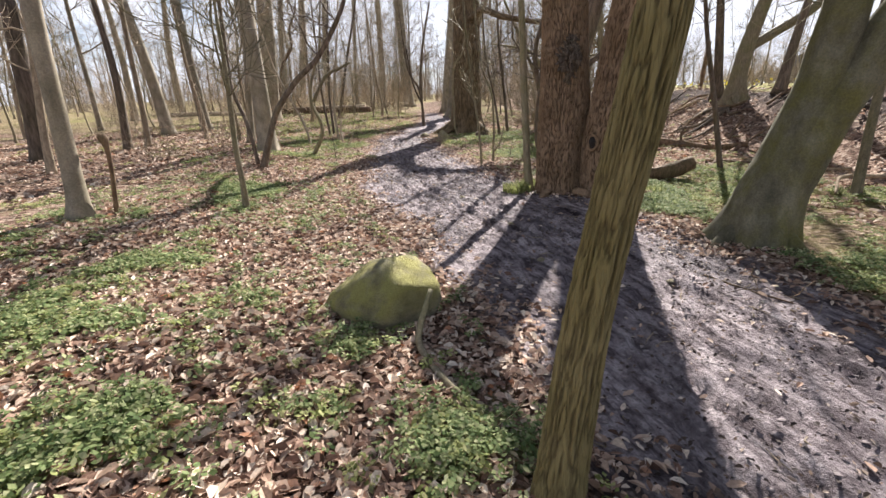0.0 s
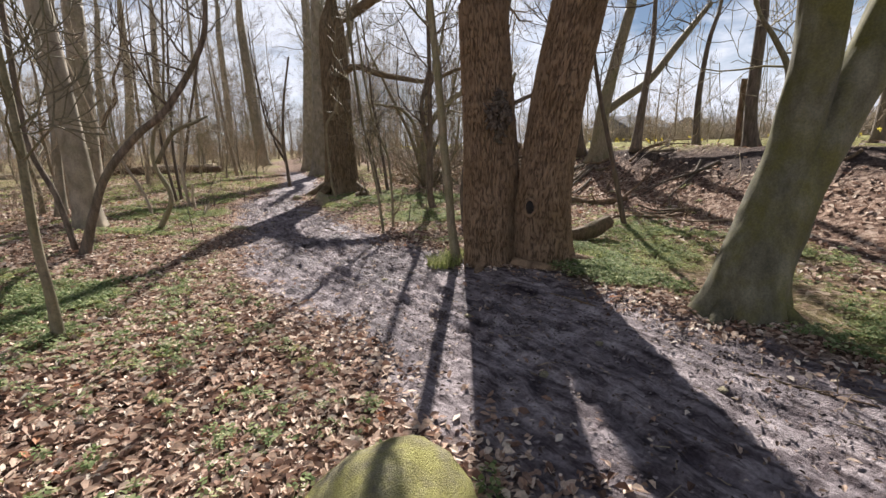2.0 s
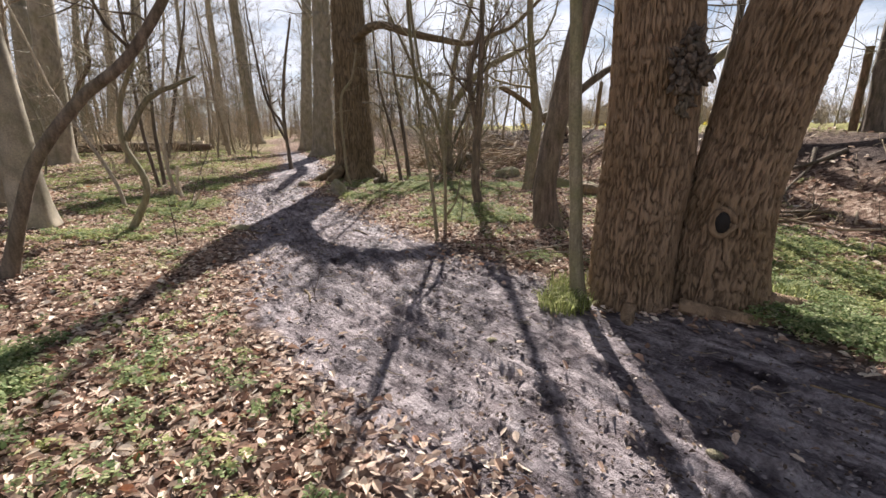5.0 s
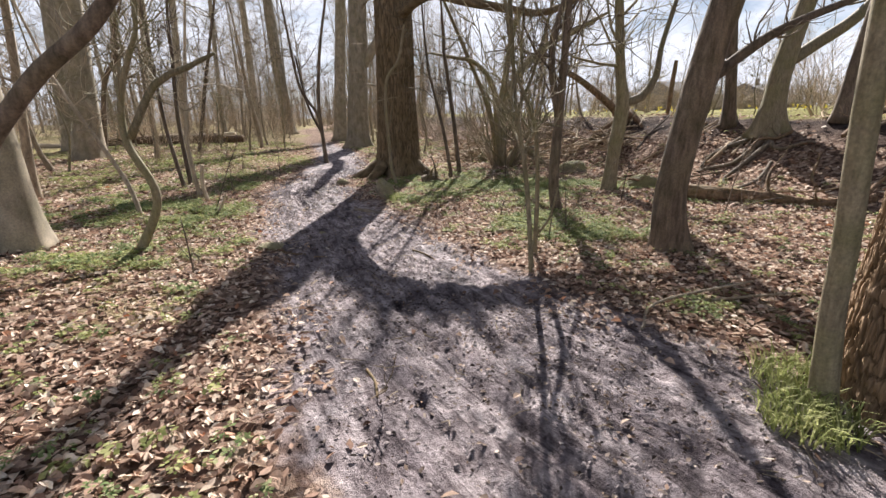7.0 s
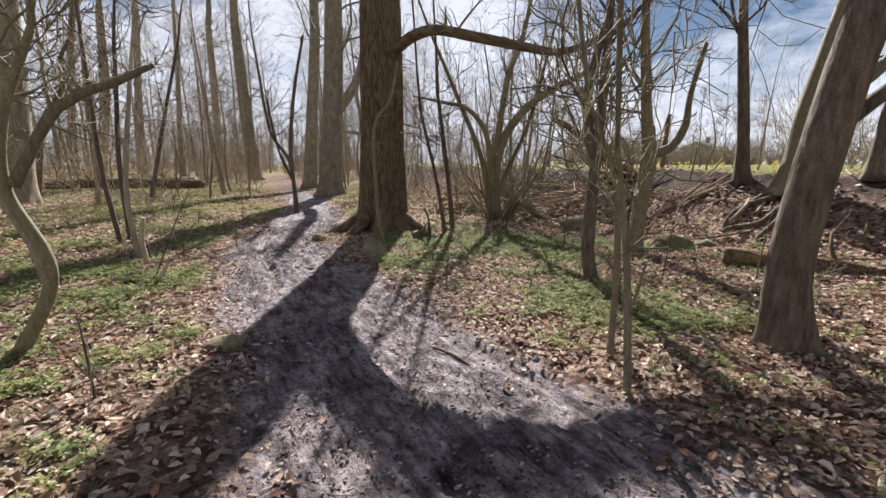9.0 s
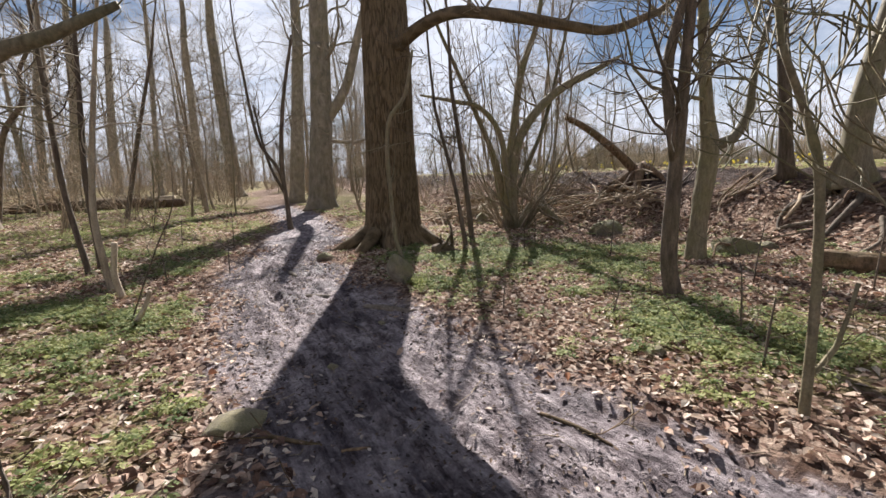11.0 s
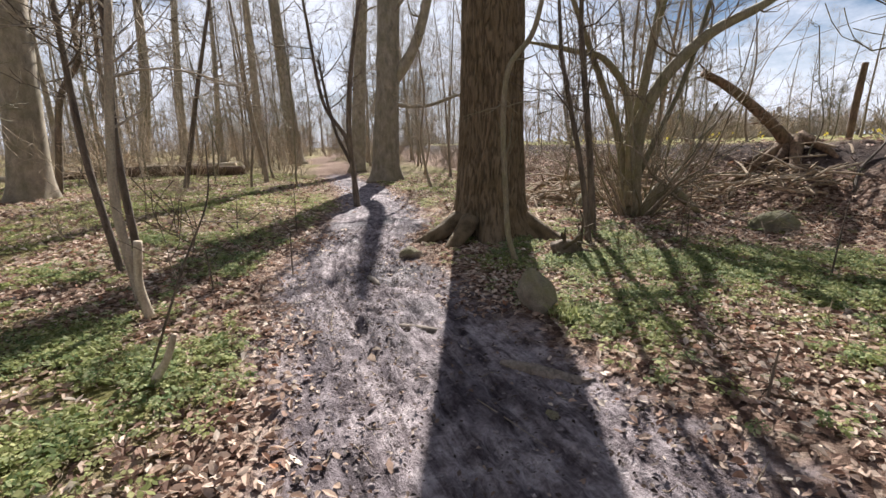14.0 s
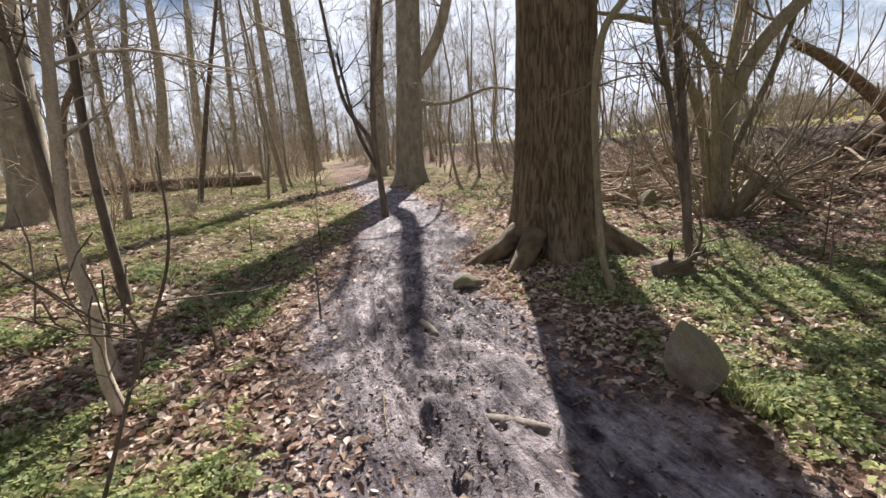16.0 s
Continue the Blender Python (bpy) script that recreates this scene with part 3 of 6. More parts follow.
BLOBS = ((0.62, 3.48, 0.22, 1.1), (1.17, 3.62, 0.2, 1.1), (1.90, 3.5, 0.24, 1.2), (2.2, 3.7, 0.25, 1.2), (1.26, 4.3, 0.22, 0.9), (0.2, 4.78, 0.3, 1.0), (-0.5, 5.35, 0.3, 0.9), (0.45, 3.25, 0.3, 0.9), (-0.4, 3.85, 0.35, 1.0),
         (-0.8, 4.3, 0.35, 0.9), (0.0, 4.2, 0.2, 0.9), (2.15, 4.05, 0.18, 1.0), (4.75, 5.4, 0.5, 1.1), (4.4, 7.85, 0.5, 0.9), (2.62, 3.3, 0.2, 1.0), (-3.1, 16.1, 0.4, 0.9), (-2.4, 15.5, 0.4, 0.9), (3.4, 17.0, 0.6, 0.6), (1.0, 15.75, 0.2, 0.9), (0.2, 3.2, 1.3, 0.1), (-1.3, 8.0, 0.9, 0.9), (-2.2, 8.6, 0.8, 0.6), (5.6, 8.4, 1.5, 0.9), (6.6, 9.6, 1.4, 0.6), (5.6, 5.9, 1.0, 0.8), (3.0, 10.2, 0.5, 0.9),
         (2.9, 12.9, 0.9, 0.9), (2.6, 11.2, 0.6, 0.5), (3.4, 16.4, 1.5, 0.8), (2.2, 17.2, 0.9, 0.7), (5.0, 17.2, 1.2, 0.6), (-2.3, 14.2, 1.0, 0.9), (-1.7, 15.6, 0.6, 0.9),
         (-2.9, 15.6, 0.9, 0.8), (-2.6, 11.8, 0.8, 0.8), (-1.5, 11.2, 0.5, 0.5), (0.9, 17.5, 0.35, 0.9), (1.3, 15.6, 0.5, 0.8), (-1.2, 13.3, 0.4, 0.6), (2.6, 13.9, 0.9, 0.6), (-5.5, 18, 2.5, 0.6), (-4.5, 23, 2.5, 0.7), (-7.5, 14.5, 2.0, 0.5))


def greenness(x, y):
    g = 0.16 + 0.50 * fbm(np.asarray(x) * 0.7, np.asarray(y) * 0.7, 0, 4, 77)
    for bx, by, br, k in BLOBS:
        g = g + 0.56 * k * np.exp(-((x - bx) ** 2 + (y - by) ** 2) / br ** 2)
    foot = 8.2 - 0.12 * (np.clip(y, -20, 45) - 10)
    g = g - 0.7 * ease(foot - 1.2, foot - 0.1, x) * (1 - ease(foot + 2.0, foot + 2.8, x))
    g = g + 0.8 * ease(foot + 2.2, foot + 3.2, x)
    g = g + 0.42 * ease(14, 28, y) * (1 - ease(3, 7, x))
    return np.clip(g, 0, 1.2)


def bareness(x, y):
    """Bare dark earth on the upper slope of the bank."""
    foot = 8.2 - 0.12 * (np.clip(y, -20, 45) - 10)
    slope = ease(foot + 0.9, foot + 1.7, x + 0.5 * fbm(x * 1.2, y * 1.2, 0, 3, 83)) * (1 - ease(foot + 2.3, foot + 3.0, x))
    under = np.exp(-((x - 3.6) / 0.95) ** 2 - ((y - 8.3) / 0.5) ** 2)      # trampled earth at the oak's foot
    return np.maximum(slope, under)


def build_ground():
    xs, ys = lines(-3.0, 5.4, 0.032, 420), lines(1.6, 21.0, 0.042, 420)
    gx, gy = np.meshgrid(xs, ys)
    out, left, right = path_side(gx, gy)
    z = relief(gx, gy) + footprints(gx, gy) * (1 - ease(-0.3, 0.0, out))
    nx, ny = len(xs), len(ys)
    i = np.arange(ny - 1)[:, None] * nx
    j = np.arange(nx - 1)[None, :]
    q = np.stack([i + j, i + j + 1, i + nx + j + 1, i + nx + j], -1).reshape(-1, 4)
    me = bpy.data.meshes.new("ground")
    me.from_pydata(np.stack([gx.ravel(), gy.ravel(), z.ravel()], 1).tolist(), [], q.tolist())
    me.polygons.foreach_set("use_smooth", [True] * len(me.polygons))
    trod = (1 - ease(-0.45, 0.45, out + 0.25 * fbm(gx * 1.7, gy * 1.7, 0, 3, 61))) * (1 - ease(33, 42, gy))
    for nm, val in (("trod", trod), ("green", greenness(gx, gy) * ease(-0.2, 0.5, out)), ("bare", bareness(gx, gy))):
        a = me.attributes.new(nm, "FLOAT", "POINT")
        a.data.foreach_set("value", val.ravel().astype(np.float32))
    u, v = lane(gx, gy)
    a = me.attributes.new("lane", "FLOAT_VECTOR", "POINT")
    a.data.foreach_set("vector", np.stack([u.ravel(), v.ravel() * 0.17, np.zeros(u.size)], 1).ravel().astype(np.float32))
    me.materials.append(M_SOIL)
    tagged(new("ground", me), "woodland ground with muddy footpath and leaf mould", "ground", kind="structure")


build_ground()

# ---- the large trees ----
tree("maple_tree", [(2.38, 3.38, 0.0, 0.098), (2.43, 3.39, 0.68, 0.075), (2.48, 3.40, 1.08, 0.069), (2.54, 3.40, 1.48, 0.070), (2.60, 3.41, 1.95, 0.068), (2.72, 3.42, 2.9, 0.064)],
             M_MAPLE, "young field maple with ridged mossy green-brown bark beside the path", 9, 150, 0.018, 0.35, 4, 0.16, 7, 4.5, 1.8, 3, fissured(0.008, 6.0, 9.0, 11))


def double_oak():
    """Two oak stems on one stool, with a burl and a rotten hole."""
    x, y = 3.72, 9.3
    z = ground_at(x, y) - 0.08
    root = thing("oak_tree", x, y, z, "twin-stemmed old oak with fissured brown bark beside the path", "tree")
    rng = np.random.default_rng(5)
    stems = (((3.17, 9.09, 0, 0.31), (3.16, 9.09, 0.45, 0.33), (3.18, 9.06, 1.15, 0.345), (3.15, 9.04, 1.74, 0.315), (3.11, 9.04, 2.4, 0.295), (3.08, 9.04, 3.16, 0.28), (3.14, 9.05, 3.30, 0.20), (3.5, 9.0, 3.6, 0.08), (4.5, 9.0, 5.0, 0.045), (5.1, 9.1, 7.0, 0.02)),
             ((3.84, 8.90, 0, 0.38), (3.81, 8.86, 0.60, 0.37), (3.83, 8.78, 1.16, 0.325), (3.87, 8.61, 2.05, 0.30), (3.97, 8.41, 2.9, 0.29), (4.16, 8.17, 4.2, 0.28), (4.65, 7.85, 7, 0.24), (5.25, 7.65, 12, 0.12)))
    for i, st in enumerate(stems):
        c = np.array(st) - np.array([x, y, z, 0])
        c[0][2] = 0
        low, high = c[:6], c[5:]
        pts, rad = curve(low, 0.017)
        g = Geo()
        g.tube(pts, rad, 400, flared(0.28, 0.20, 5, 1.1 + i * 2, fissured(0.022, 17.0, 11.5, 23 + i)), cap=False)
        part("trunk", g, M_OAK, root)
        pts, rad = curve(high, 0.4)
        g = Geo()
        g.tube(pts, rad, 16, fissured(0.01, 4, 2, 5), cap=False)
        part("upper_trunk", g, M_OAK, root)
        g = Geo()
        for k in range(6):
            q = int(rng.integers(len(pts) // 3, len(pts)))
            az = rng.uniform(0, 6.28)
            grow(g, rng, pts[q], (math.cos(az), math.sin(az), rng.uniform(0.2, 0.8)), rng.uniform(2.5, 4.5), rad[q] * 0.35, 2, (4, 5), least=0.006)
        part("crown", g, M_OAK, root)
    # the burl: a knot of short broken shoots
    g = Geo()
    bx, by, bz = 3.12 - x, 8.62 - y, 1.87 - z
    for k in range(300):
        az, h = rng.uniform(-3.0, 0.3), rng.normal() * 0.12
        o = np.array([math.cos(az), math.sin(az), 0.0])
        s = np.array([bx + 0.03, by + 0.09, bz + h]) + o * rng.uniform(0.03, 0.15) * math.exp(-(h / 0.2) ** 2)
        d = o * rng.uniform(0.15, 0.6) + np.array([rng.normal() * 0.25, 0, rng.choice((-1.0, 0.7)) * rng.uniform(0.3, 1.0)])
        ln, w = rng.uniform(0.04, 0.11), rng.uniform(0.010, 0.024)
        g.tube([s, s + d * ln * 0.6, s + d * ln + rng.normal(size=3) * 0.008], [w, w * 1.1, w * 0.35], 5)
    part("burl", g, M_DARK, root, "knobbly dark burl of cut shoots")
    # the rotten hole: a near-black plug painted as its inner shade, with a callus lip
    hole, outward, aside = np.array([3.53 - x, 8.58 - y, 0.76 - z]), np.array([-0.65, -0.76, 0.0]), np.array([0.76, -0.65, 0.0])
    ang = np.linspace(0, 2 * math.pi, 17)[:-1]
    g = Geo()
    g.tube([hole - outward * 0.20, hole - outward * 0.06, hole + outward * 0.035], [0.03, 0.05, 0.056], 14, lambda a, s, r: r * 0.45 * np.abs(np.sin(a)))
    part("hollow", g, M_HOLE_SHADE, root, "near-black plug painted as shade in the stem's rotten hole")
    lip = [hole + outward * 0.02 + aside * 0.07 * math.cos(a) + np.array([0, 0, 0.105 * math.sin(a)]) for a in list(ang) + [ang[0]]]
    g = Geo()
    g.tube(lip, [0.024] * len(lip), 8, fissured(0.006, 3, 9, 3))
    part("callus", g, M_OAK, root)
    # surface roots along the foot
    for ra, rb, rc, rr in (((3.35, 8.70), (3.75, 8.35), (4.25, 8.22), 0.07), ((3.0, 8.85), (2.88, 8.70), (2.78, 8.55), 0.06), ((4.1, 8.6), (4.4, 8.4), (4.7, 8.35), 0.09)):
        c = [(q[0] - x, q[1] - y, ground_at(*q) - z + h, w) for q, h, w in ((ra, 0.05, rr), (rb, 0.0, rr * 0.8), (rc, -0.08, rr * 0.5))]
        pts, rad = curve(c, 0.06)
        g = Geo()
        g.tube(pts, rad, 10, fissured(0.008, 3, 6, 8))
        part("root", g, M_OAK, root)


double_oak()


def twin_beech():
    """Leaning grey beech that forks low into two stems."""
    x, y = 4.74, 6.62
    z = ground_at(x, y) - 0.08
    root = thing("beech_tree", x, y, z, "leaning smooth grey-green beech forked into two stems", "tree")
    rng = np.random.default_rng(8)
    stems = (((4.74, 6.62, 0, 0.33), (4.80, 6.60, 0.5, 0.25), (4.93, 6.58, 1.05, 0.215), (5.02, 6.55, 1.6, 0.175), (5.02, 6.5, 2.2, 0.168), (4.99, 6.5, 2.9, 0.162), (5.0, 6.5, 5, 0.15), (5.0, 6.6, 10, 0.08)),
             ((4.80, 6.60, 0, 0.28), (4.89, 6.58, 0.6, 0.24), (5.08, 6.55, 1.15, 0.215), (5.31, 6.5, 1.7, 0.19), (5.54, 6.45, 2.2, 0.185), (5.80, 6.42, 2.9, 0.18), (6.3, 6.3, 5, 0.16), (6.9, 6.2, 10, 0.08)))
    for i, st in enumerate(stems):
        c = np.array(st) - np.array([x, y, z, 0])
        c[0][2] = 0
        pts, rad = curve(c[:6], 0.05)
        g = Geo()
        lump = lambda a, s, r, k=i: r * (0.10 * vnoise(np.cos(a) * 1.4, np.sin(a) * 1.4, s * 2.2, 40 + k) + 0.035 * vnoise(np.cos(a) * 4, np.sin(a) * 4, s * 5, 44 + k))
        g.tube(pts, rad, 64, flared(0.55, 0.22, 4, 0.8 + i, lump), cap=False)
        part("trunk", g, M_BEECH, root)
        pts, rad = curve(c[5:], 0.4)
        g = Geo()
        g.tube(pts, rad, 14, cap=False)
        for k in range(7):
            q = int(rng.integers(2, len(pts)))
            az = rng.uniform(0, 6.28)
            grow(g, rng, pts[q], (math.cos(az), math.sin(az), rng.uniform(0.1, 0.7)), rng.uniform(2, 3.6), rad[q] * 0.3, 2, (4, 5), least=0.005)
        part("upper_trunk", g, M_BEECH, root)
    for az, ln in ((3.5, 0.6), (4.6, 0.55), (0.2, 0.6), (5.4, 0.6), (2.4, 0.5)):
        c = [(math.cos(az) * d, math.sin(az) * d, h, w) for d, h, w in ((0.18, 0.20, 0.12), (0.20 + ln * 0.3, 0.05, 0.085), (0.20 + ln * 0.6, -0.05, 0.05), (0.2 + ln * 0.8, -0.12, 0.03))]
        pts, rad = curve(c, 0.05)
        g = Geo()
        g.tube(pts, rad, 10)
        part("root", g, M_BEECH, root)


twin_beech()

big = tree("large_oak_tree", [(1.19, 19.55, 0, 0.60), (1.18, 19.55, 0.5, 0.55), (1.19, 19.55, 1.41, 0.50), (1.20, 19.55, 2.3, 0.475), (1.21, 19.55, 3.0, 0.455), (1.21, 19.57, 4.8, 0.42), (1.22, 19.58, 5.5, 0.36), (1.26, 19.6, 6.0, 0.18), (1.32, 19.62, 6.5, 0.12)],
           M_BIGOAK, "large straight oak with furrowed brown bark on the path edge", 19, 300, 0.03, 0.75, 6, 0.30, 9, 6.5, 4.2, 21, fissured(0.024, 15.0, 4.6, 60),
           limb_ctrl=[[(1.3, 19.45, 3.75, 0.14), (1.62, 18.4, 3.88, 0.11), (1.9, 17.3, 3.78, 0.09), (2.38, 16.4, 3.47, 0.08), (3.06, 16.1, 3.30, 0.07), (3.64, 15.95, 3.22, 0.06), (4.3, 16.0, 3.45, 0.055), (4.8, 16.2, 3.70, 0.045), (5.8, 16.4, 4.6, 0.03)],
                      # this high limb is unseen, added to throw the bent shadow across the path
                      [(1.2, 19.6, 5.5, 0.22), (1.6, 21.2, 6.1, 0.20), (2.1, 22.5, 6.6, 0.20), (2.65, 22.2, 6.9, 0.19), (3.2, 21.9, 7.2, 0.18), (3.84, 22.0, 7.5, 0.16), (4.6, 22.4, 7.7, 0.12), (6.0, 22.9, 8.4, 0.05)]], twig=M_TWIG)
# the big oak's roots on the path side
for rr in ([(0.62, 19.35, 0.32, 0.14), (0.36, 19.2, 0.16, 0.12), (0.12, 19.15, 0.05, 0.09), (-0.1, 19.2, -0.06, 0.06)],
           [(0.75, 19.1, 0.30, 0.15), (0.5, 18.8, 0.10, 0.11), (0.32, 18.65, -0.06, 0.07)],
           [(1.6, 19.2, 0.28, 0.16), (1.85, 18.95, 0.10, 0.12), (2.1, 18.75, -0.06, 0.08)]):
    x0, y0, z0 = big.location
    pts, rad = curve([(a - x0, b - y0, c - z0, r) for a, b, c, r in rr], 0.05)
    g = Geo()
    g.tube(pts, rad, 12, fissured(0.010, 3, 5, 8))
    part("root", g, M_BIGOAK, big)

# ---- other standing trees, by their bends ----
BEECHES = "tall grey-barked woodland trees"
tree("beech_tree", [(-3.42, 12.95, 0.2, 0.26), (-3.43, 12.95, 0.7, 0.215), (-3.44, 12.95, 1.39, 0.20), (-3.50, 12.97, 3.0, 0.19), (-3.56, 12.98, 4.3, 0.18)], M_GREY,
     "tan-grey beech leaning slightly, with flared foot in leaf litter", 17, 40, 0.08, 0.28, 5, 0.25, 9, 6, 3.6, 31)
tree("beech_tree", [(-9.8, 26.3, 0.2, 0.50), (-9.55, 26.2, 1.9, 0.43), (-9.3, 26.1, 4.2, 0.40), (-9.0, 26.0, 7.5, 0.36)], M_GREY,
     "stout grey beech standing by the fallen logs", 20, 30, 0.15, 0.5, 5, 0.4, 10, 8, 4.5, 32, limb_ctrl=())
tree("beech_tree", [(-13.3, 31.9, 0.2, 0.47), (-13.2, 31.9, 3.1, 0.42), (-12.9, 31.9, 6.9, 0.35)], M_GREY, "stout grey beech deeper in the wood", 20, 24, 0.2, 0.5, 5, 0.4, 10, 8, 4.5, 33)
tree("beech_tree", [(-0.05, 31.3, 0, 0.56), (0.02, 31.3, 1.75, 0.50), (0.2, 31.3, 3.95, 0.46), (0.37, 31.3, 7.0, 0.42)], M_GREY, "large grey-green beech beside the bend of the path", 20, 30, 0.15, 0.6, 5, 0.35, 12, 6, 5, 34,
     limb_ctrl=[[(0.2, 31.3, 3.6, 0.25), (1.3, 31.0, 5.2, 0.2), (2.0, 30.8, 7.5, 0.15), (2.6, 30.7, 9.5, 0.09)], [(0.3, 31.2, 3.0, 0.09), (1.6, 30.8, 2.9, 0.07), (3.0, 30.6, 3.3, 0.05), (4.2, 30.5, 3.1, 0.03)]])
tree("beech_tree", [(-1.35, 38.6, 0, 0.42), (-1.1, 38.6, 3.4, 0.36), (-0.6, 38.6, 9, 0.3)], M_GREY, "grey beech behind the bend of the path", 20, 20, 0.3, 0.5, 5, 0.4, 10, 8, 4.5, 35)
tree("ash_tree", [(-2.54, 6.52, 0.2, 0.13), (-2.50, 6.53, 0.6, 0.10), (-2.46, 6.53, 1.27, 0.09), (-2.38, 6.54, 2.44, 0.078), (-2.2, 6.6, 4, 0.07)], M_GREY, "young smooth grey tree curving up from the litter", 9, 32, 0.06, 0.7, 4, 0.12, 7, 4, 2, 36)
for i, (nm, lab, ctrl, top, m) in enumerate((
        ("oak_tree", "brown-barked tree with a mossy foot in leaf litter", [(-8.5, 11.75, 0.2, 0.20), (-8.3, 11.78, 2.25, 0.165), (-8.18, 11.8, 3.6, 0.14)], 13, M_DARK),
        ("young_tree", "slim dark young tree in leaf litter", [(-7.69, 13.48, 0.2, 0.108), (-7.55, 13.5, 2.03, 0.088), (-7.61, 13.49, 3.85, 0.07)], 10, M_DARK),
        ("ash_tree", "brown-grey tree leaning with spreading roots", [(-10.16, 18.55, 0.2, 0.24), (-10.38, 18.52, 2.43, 0.187), (-10.78, 18.48, 4.83, 0.16)], 15, M_GREY),
        ("ash_tree", "brown-grey tree leaning with spreading roots", [(-9.9, 20.58, 0.2, 0.22), (-10.09, 20.56, 2.9, 0.183), (-10.15, 20.55, 5.15, 0.155)], 16, M_GREY),
        ("ash_tree", "tall slim grey tree in the open wood", [(-21.6, 31, 0.2, 0.26), (-21.5, 31, 4.2, 0.18), (-21.7, 31, 7.4, 0.157)], 17, M_GREY),
        ("ash_tree", "tall slim grey tree in the open wood", [(-23.8, 39.2, 0.2, 0.28), (-23.9, 39.2, 4.8, 0.23), (-23.5, 39.2, 8.9, 0.18)], 18, M_GREY),
        ("ash_tree", "slim brown tree behind the leaning beech", [(-5.04, 15.11, 0.2, 0.12), (-4.9, 15.08, 1.3, 0.092), (-4.75, 15.05, 2.4, 0.08), (-4.6, 15, 4, 0.07)], 11, M_GREY),
        ("beech_tree", "tall grey beech far along the path", [(-6.2, 49.2, 0.1, 0.55), (-6.55, 49.2, 5.8, 0.456), (-6.8, 49.2, 11.8, 0.357)], 20, M_GREY),
        ("ash_tree", "tall slim grey tree far along the path", [(-8.28, 47.2, 0.2, 0.3), (-8.27, 47.2, 6, 0.27), (-8.28, 47.2, 11.3, 0.22)], 19, M_GREY),
        ("beech_tree", "tall grey beech deep in the wood", [(-24.4, 65.9, 0.2, 0.55), (-23, 65.8, 8.9, 0.467), (-22.5, 65.7, 16.8, 0.364)], 22, M_GREY),
        ("beech_tree", "tall grey beech deep in the wood", [(-23.3, 74.2, 0.2, 0.55), (-23, 74.2, 8, 0.448), (-22, 74.1, 19, 0.33)], 23, M_GREY),
        ("beech_tree", "tall grey beech deep in the wood", [(-26.4, 64.9, 0.2, 0.42), (-25.5, 64.7, 9.9, 0.34), (-24.4, 64.6, 16.5, 0.27)], 22, M_GREY))):
    tree(nm, ctrl, m, lab, top, 16, 0.2, 0.5, 5, 0.25, 8, top * 0.45, top * 0.19, 100 + i, group="trees of the open wood")

tree("elm_tree", [(3.72, 11.87, 0, 0.20), (3.64, 11.89, 0.5, 0.165), (3.67, 11.90, 0.9, 0.155), (3.76, 11.89, 1.48, 0.15), (3.98, 11.85, 2.6, 0.145), (4.36, 11.75, 4.2, 0.13)], M_DARK,
     "leaning dark-barked tree at the bank's foot", 12, 48, 0.05, 0.55, 5, 0.16, 8, 4, 3, 41, fissured(0.007, 6, 4, 70), limb_ctrl=[[(3.82, 11.85, 1.75, 0.06), (4.38, 11.70, 2.2, 0.045), (5.08, 11.53, 2.5, 0.03)]])
tree("hawthorn_tree", [(3.41, 14.33, 0, 0.095), (3.33, 14.34, 0.3, 0.082), (3.32, 14.34, 0.7, 0.080), (3.36, 14.33, 1.64, 0.066), (3.40, 14.3, 3.0, 0.048), (3.4, 14.3, 4.5, 0.04)], M_DARK,
     "slender crooked dark tree with a forked stem", 7, 28, 0.06, 0.3, 3, 0.1, 12, 1.6, 1.8, 42, fissured(0.004, 4, 4, 71), limb_ctrl=[[(3.34, 14.33, 1.45, 0.06), (3.22, 14.33, 2.0, 0.055), (3.20, 14.33, 2.5, 0.05), (3.4, 14.3, 3.3, 0.035)]])
tree("elm_tree", [(5.05, 15.7, 0.1, 0.15), (5.08, 15.7, 0.5, 0.12), (5.12, 15.7, 0.9, 0.125), (5.2, 15.7, 1.6, 0.12), (5.1, 15.7, 2.2, 0.085), (4.95, 15.7, 3.4, 0.07)], M_SAP,
     "rugged pollard-like tree with a crooked fork", 8, 30, 0.06, 0.4, 5, 0.15, 10, 2.2, 2.2, 43, fissured(0.012, 4, 3, 72),
     limb_ctrl=[[(5.2, 15.7, 1.65, 0.085), (5.5, 15.6, 1.75, 0.075), (5.75, 15.6, 2.1, 0.065), (5.8, 15.6, 2.6, 0.045), (6.0, 15.6, 3.4, 0.04)]])
tree("hazel_sapling", [(2.16, 12.05, 0, 0.028), (2.17, 12.06, 0.67, 0.024), (2.14, 12.08, 1.29, 0.023), (2.06, 12.1, 1.57, 0.02), (1.9, 12.15, 1.95, 0.016)], M_SAP, "thin pale sapling in green herbs", 3.4, 12, 0.08, 0.3, 3, 0.06, 6, 1.3, 0.8, 44, kids=(3, 4),
     limb_ctrl=[[(2.17, 12.06, 0.22, 0.016), (2.3, 12.02, 0.4, 0.012), (2.38, 12.0, 0.75, 0.008)]], category="sapling")
tree("hazel_sapling", [(2.73, 9.20, 0, 0.070), (2.67, 9.22, 0.5, 0.056), (2.65, 9.22, 0.85, 0.054), (2.60, 9.23, 1.47, 0.052), (2.55, 9.24, 2.3, 0.047), (2.45, 9.28, 3.6, 0.04)], M_SAP,
     "straight slim young tree growing close beside the oak", 7, 28, 0.06, 0.4, 4, 0.08, 6, 2.8, 1.5, 45, category="sapling")
